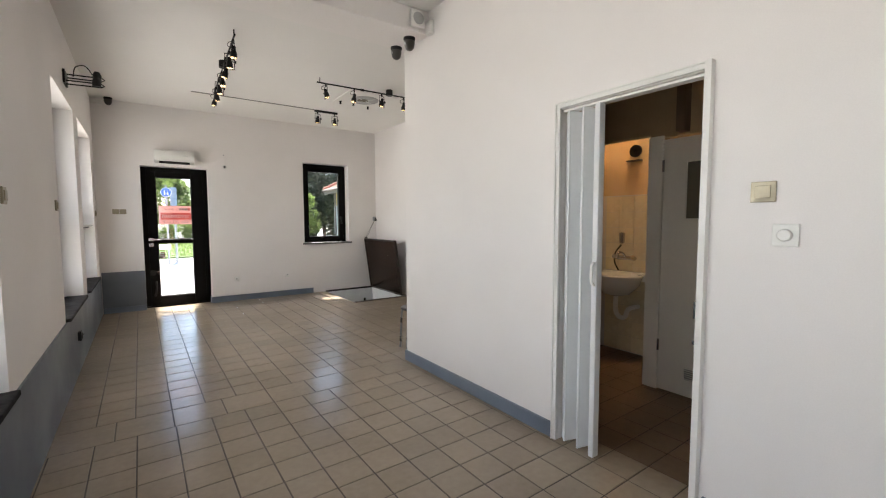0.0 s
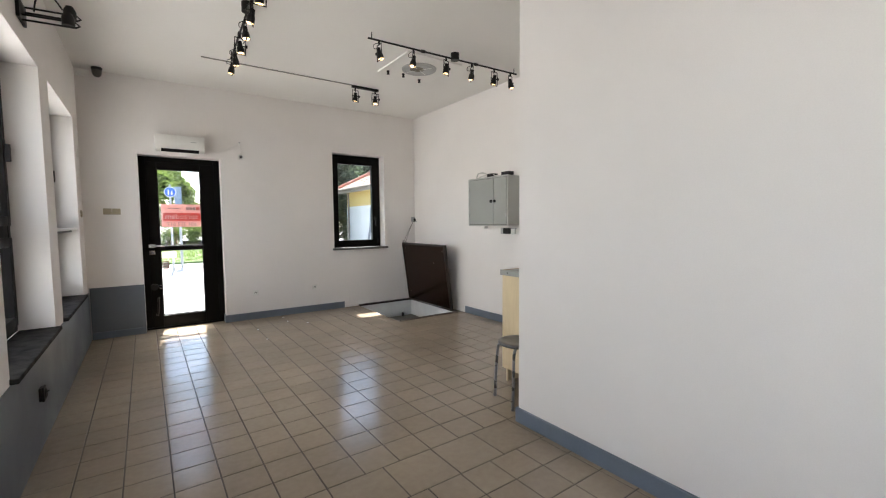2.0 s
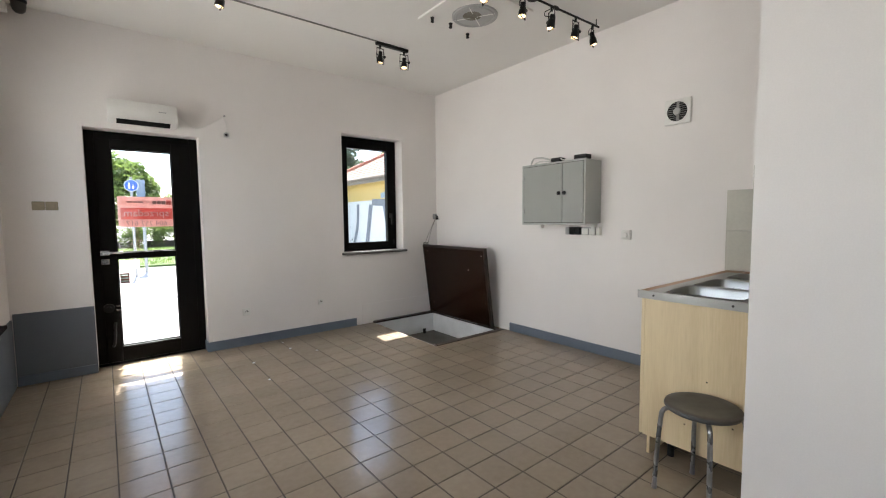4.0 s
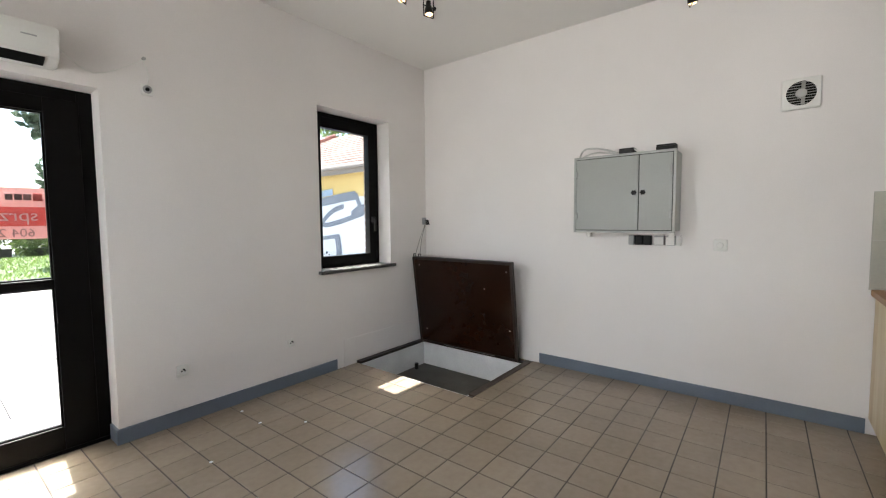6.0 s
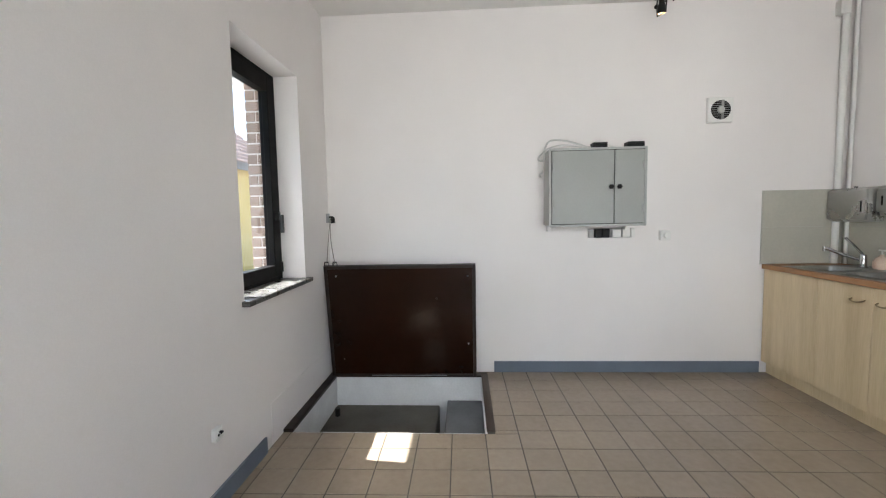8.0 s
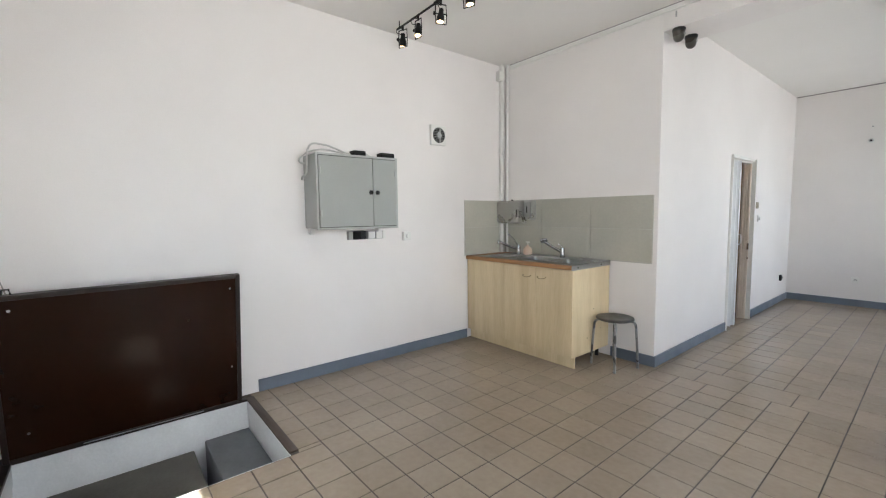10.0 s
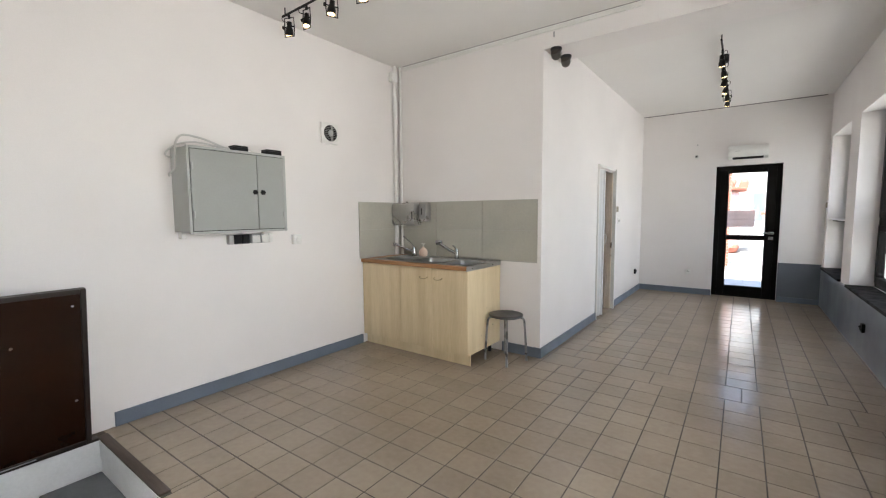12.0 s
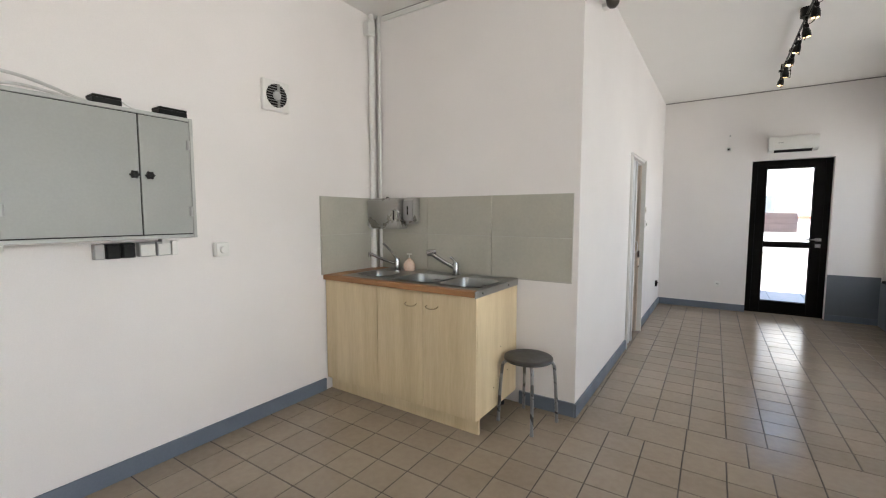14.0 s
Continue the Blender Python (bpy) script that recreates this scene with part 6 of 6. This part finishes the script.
part("fascia", boxes((HX - o - 0.01, HX - o + 0.03, HY0 - o, HY1 + o, EAVE - 0.2, EAVE), (HX - o + 0.03, HX, HY0 - o, HY1 + o, EAVE - 0.06, EAVE - 0.01), (HX - o + 0.03, 13.6 + o, HY0 - o - 0.01, HY0 - o + 0.03, EAVE - 0.2, EAVE), (HX, 13.6 + o, HY0 - o + 0.03, HY0, EAVE - 0.06, EAVE - 0.01)), FASCIA, house)
part("gutter", tube([(HX - o - 0.06, HY0 - o, EAVE - 0.02), (HX - o - 0.06, HY1 + o, EAVE - 0.02)], 0.06, 8), FASCIA, house)
part("downpipe", tube([(HX - 0.06, 21.1, EAVE - 0.05), (HX - 0.06, 21.1, -0.1)], 0.045, 8), FASCIA, house)


def spray(points, width, material, label=""):
    """A painted stroke on the house wall along (y, z) points."""
    bm = bmesh.new()
    line = smooth_line([(0, y, z) for y, z in points], 5)
    prev = None
    for i, p in enumerate(line):
        d = (line[min(i + 1, len(line) - 1)] - line[max(i - 1, 0)]).normalized()
        nrm = Vector((0, -d.z, d.y)) * width / 2
        pair = [bm.verts.new((HX - 0.016 - spray.lift, *(p + s * nrm).yz)) for s in (1, -1)]
        if prev:
            bm.faces.new((prev[0], prev[1], pair[1], pair[0]))
        prev = pair
    spray.lift += 0.002
    return part("graffiti_stroke", bm, material, house, label)


spray.lift = 0.0
spray([(19.1, 0.2), (18.7, 1.1), (18.6, 2.0)], 0.22, SPRAYGREY)
spray([(17.9, 0.3), (17.7, 1.1), (17.5, 1.95)], 0.30, SPRAYGREY)
spray([(17.4, 2.06), (16.9, 2.02), (15.8, 2.0), (14.55, 2.12), (13.95, 2.16)], 0.26, SPRAYGREY, "grey sprayed outline")
spray([(16.5, 1.95), (16.26, 1.16), (16.0, 0.1)], 0.22, SPRAYGREY)
spray([(15.9, 1.95), (16.2, 1.6), (16.2, 1.1), (15.95, 0.88), (15.4, 0.90), (14.85, 0.96)], 0.12, SPRAYGREY)
spray([(14.5, 1.86), (15.0, 1.74), (15.4, 1.52), (15.55, 1.34), (15.3, 1.30), (14.6, 1.42), (13.7, 1.62)], 0.15, SPRAYGREY)
spray([(13.95, 2.2), (13.8, 1.9), (13.6, 1.6)], 0.16, SPRAYGREY)
spray([(14.88, 1.0), (14.78, 0.6), (14.8, 0.1)], 0.26, SPRAYGREY)
spray([(14.15, 1.6), (13.8, 1.78), (13.4, 1.8), (12.95, 1.68), (12.68, 1.36)], 0.17, SPRAYGREY)
spray([(16.7, 2.26), (16.2, 2.30), (15.6, 2.27), (15.0, 2.31)], 0.20, SPRAYBLUE, "blue sprayed tag")

# behind the back door
gate = thing("brick_pillar", (1.0, -6.6, -0.05), "red brick pillar behind the back door", "pillar")
part("core", boxes((0.86, 1.30, -6.82, -6.38, -0.2, 2.45)), MORTAR, gate)
for k in range(30):
    z = -0.05 + 0.082 * k
    for j in range(2):
        xa = 0.85 + j * 0.232 if k % 2 == 0 else 0.85 + j * 0.116 + (0.0 if j == 0 else 0.116)
        brick_at(gate, xa, xa + 0.218, -6.39, -6.36, z, z + 0.068, REDBRICK, "r%d" % j)
part("cap", boxes((0.80, 1.36, -6.88, -6.32, 2.45, 2.56), bevel=0.02), REDBRICK, gate, "red cap stone")
PANE = surface("far_window_glass", (0.16, 0.18, 0.20), rough=0.15)
far = thing("far_house", (0.0, -17, -0.16), "pale two-storey house beyond the back yard", "house")
part("wall", boxes((-9, 7, -20, -16.5, -0.16, 6.0)), PALEWALL, far)
part("roof", boxes((-9.5, 7.5, -20.5, -16.0, 6.0, 6.35)), ROOF, far)
for i in range(6):
    for j in range(2):
        xx, zz = -7.6 + 2.3 * i, 0.9 + 2.7 * j
        wn_ = part("window", boxes((xx, xx + 1.1, -16.52, -16.46, zz, zz + 1.4)), GREYPLASTIC, far)
        part("pane", boxes((xx + 0.08, xx + 0.5, -16.458, -16.45, zz + 0.08, zz + 1.32), (xx + 0.6, xx + 1.02, -16.458, -16.45, zz + 0.08, zz + 1.32)), PANE, wn_)
fence = thing("yard_wall", (-1, -9.5, -0.16), "low reddish wall at the end of the yard", "wall")
part("body", boxes((-6, 0.1, -9.6, -9.4, -0.16, 1.3)), PALEWALL, fence)
part("coping", boxes((-6.05, 0.15, -9.66, -9.34, 1.3, 1.38), bevel=0.01), REDBRICK, fence)

PINKWALL = surface("pale_pink_render", (0.66, 0.48, 0.43), (0.56, 0.40, 0.36), 0.9, 1.2, 40, 0.3, 0.003)
shed = thing("pink_outbuilding", (3.2, -12.5, -0.16), "pale pink outbuilding with a red tiled eave in the back yard", "outbuilding")
part("wall", boxes((0.72, 6.0, -14.0, -12.0, -0.16, 2.2), bevel=0.25), PINKWALL, shed, smooth=True)
part("plinth", boxes((0.70, 6.02, -14.02, -11.98, -0.16, 0.25), bevel=0.25), REDBRICK, shed)
eave = part("roof", boxes((0.55, 6.15, -14.15, -11.85, 2.2, 2.32), bevel=0.05), REDBRICK, shed, "red tiled eave")
for k in range(14):
    part("roof_tile", cylinder((0.65 + 0.4 * k, -11.86, 2.33), (0.65 + 0.4 * k, -14.1, 2.62), 0.16, seg=10), REDBRICK, eave)

# ---------------------------------------------------------------- floor tiles
tile_mesh = {}


def tile_block(w, d):
    """A tile centred on its own origin, top at zero, with eased edges."""
    e, h = 0.0018, 0.0016
    co = [(-w / 2, -d / 2, -0.006), (w / 2, -d / 2, -0.006), (w / 2, d / 2, -0.006), (-w / 2, d / 2, -0.006),
          (-w / 2, -d / 2, -h), (w / 2, -d / 2, -h), (w / 2, d / 2, -h), (-w / 2, d / 2, -h),
          (-w / 2 + e, -d / 2 + e, 0), (w / 2 - e, -d / 2 + e, 0), (w / 2 - e, d / 2 - e, 0), (-w / 2 + e, d / 2 - e, 0)]
    fa = [(8, 9, 10, 11)]
    for k in range(4):
        j = (k + 1) % 4
        fa += [(k, j, 4 + j, 4 + k), (4 + k, 4 + j, 8 + j, 8 + k)]
    return co, fa


rng = random.Random(11)
far_v, far_f, wash_v, wash_f = [], [], [], []
JOINT = 0.006


TURN = 0.012                          # the tiling stands a hair askew to the walls
PX, PY = 0.122, 3.285


def lay(xa, xb, ya, yb):
    """One tile over the given field of the tiling, cut by the walls and the hatch."""
    mx, my = TURN * ((ya + yb) / 2 - PY), TURN * ((xa + xb) / 2 - PX)
    xa = max(xa, XL0 + SLOPE * (ya + yb) / 2 + 0.002 + mx)
    xb = min(xb, (XR if ya > YS - 0.05 else 4.0) + mx)
    mid = (xa + xb) / 2 - mx
    ya = max(ya, YB - (0.1 if DOOR2[0] - 0.1 < mid < DOOR2[1] + 0.1 else 0) - my)
    yb = min(yb, YF + (0.14 if DOOR1[0] - 0.1 < mid < DOOR1[1] + 0.1 else 0) - my)
    px0, px1, py0, py1 = PIT[0] + mx, PIT[1] + 0.05 + mx, PIT[2] - 0.045 - my, YF - my
    if xb > px0 and xa < px1 and yb > py0 and ya < py1:
        over_x, over_y = min(xb, px1) - max(xa, px0), min(yb, py1) - max(ya, py0)
        if xa < px0 - 0.02 and ya < py0 - 0.02:
            lay(px0 + 0.0001, xb, ya, py0)
            xb = px0
        elif xa < px0 and (over_x <= over_y or ya >= py0):
            xb = px0
        elif ya < py0:
            yb = py0
        elif xb > px1:
            xa = px1
        else:
            return
    w, d = xb - xa - JOINT, yb - ya - JOINT
    if w < 0.012 or d < 0.012:
        return
    lx, ly, z = (xa + xb) / 2, (ya + yb) / 2, rng.uniform(-0.0006, 0.0)
    cx, cy = lx - TURN * (ly - PY), ly + TURN * (lx - PX)
    if 2.8 < cy < 6.5 and cx < 2.45:
        key = (round(w, 3), round(d, 3))
        if key not in tile_mesh:
            me = bpy.data.meshes.new("floor_tile")
            co, fa = tile_block(w, d)
            me.from_pydata(co, [], fa)
            me.materials.append(TILE)
            tile_mesh[key] = me
        ob = new("floor_tile", tile_mesh[key])
        ob.parent = floor
        ob.location = (cx, cy, z)
        ob.rotation_euler = (rng.uniform(-0.002, 0.002), rng.uniform(-0.002, 0.002), TURN)
    else:
        co, fa = tile_block(w, d)
        # tiles inside the washroom get the copy with shade in its colour
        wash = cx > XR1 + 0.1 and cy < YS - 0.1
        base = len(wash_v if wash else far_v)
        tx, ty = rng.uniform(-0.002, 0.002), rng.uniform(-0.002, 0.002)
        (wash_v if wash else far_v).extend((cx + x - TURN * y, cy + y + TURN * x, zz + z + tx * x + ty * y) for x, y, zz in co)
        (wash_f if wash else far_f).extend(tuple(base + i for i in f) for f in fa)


P = 0.2105
for i in range(-4, 19):
    for j in range(22):
        lay(PX + i * P, PX + (i + 1) * P, PY + j * P, PY + (j + 1) * P)
EDGE = 2.985
for i in range(-4, 20):
    for j in range(22):
        lay(0.130 + i * 0.2075, 0.130 + (i + 1) * 0.2075, EDGE - (j + 1) * 0.2075, EDGE - j * 0.2075)
for i in range(-3, 14):
    lay(0.123 + 0.3145 * i, 0.123 + 0.3145 * (i + 1), EDGE, PY)
me = bpy.data.meshes.new("floor_tiles")
me.from_pydata(far_v, [], far_f)
me.materials.append(TILES)
rest = new("floor_tiles", me)
rest.parent = floor
tagged(rest, kind="stuff")
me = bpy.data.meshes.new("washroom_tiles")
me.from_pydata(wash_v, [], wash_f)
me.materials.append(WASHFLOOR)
rest = new("washroom_tiles", me)
rest.parent = floor
tagged(rest, kind="stuff")
crumbs = thing("plaster_crumbs", (1.6, 6.9, 0.0), "few white plaster crumbs lying on the floor", "debris")
for x, y in ((1.56, 7.42), (1.55, 7.14), (1.13, 6.91), (1.125, 6.38), (1.75, 6.9)):
    part("crumb", lathe([(0.0, 0.0), (0.012, 0.001), (0.008, 0.004), (0.0, 0.005)], (x, y, 0.0005), seg=6), PITWHITE, crumbs)
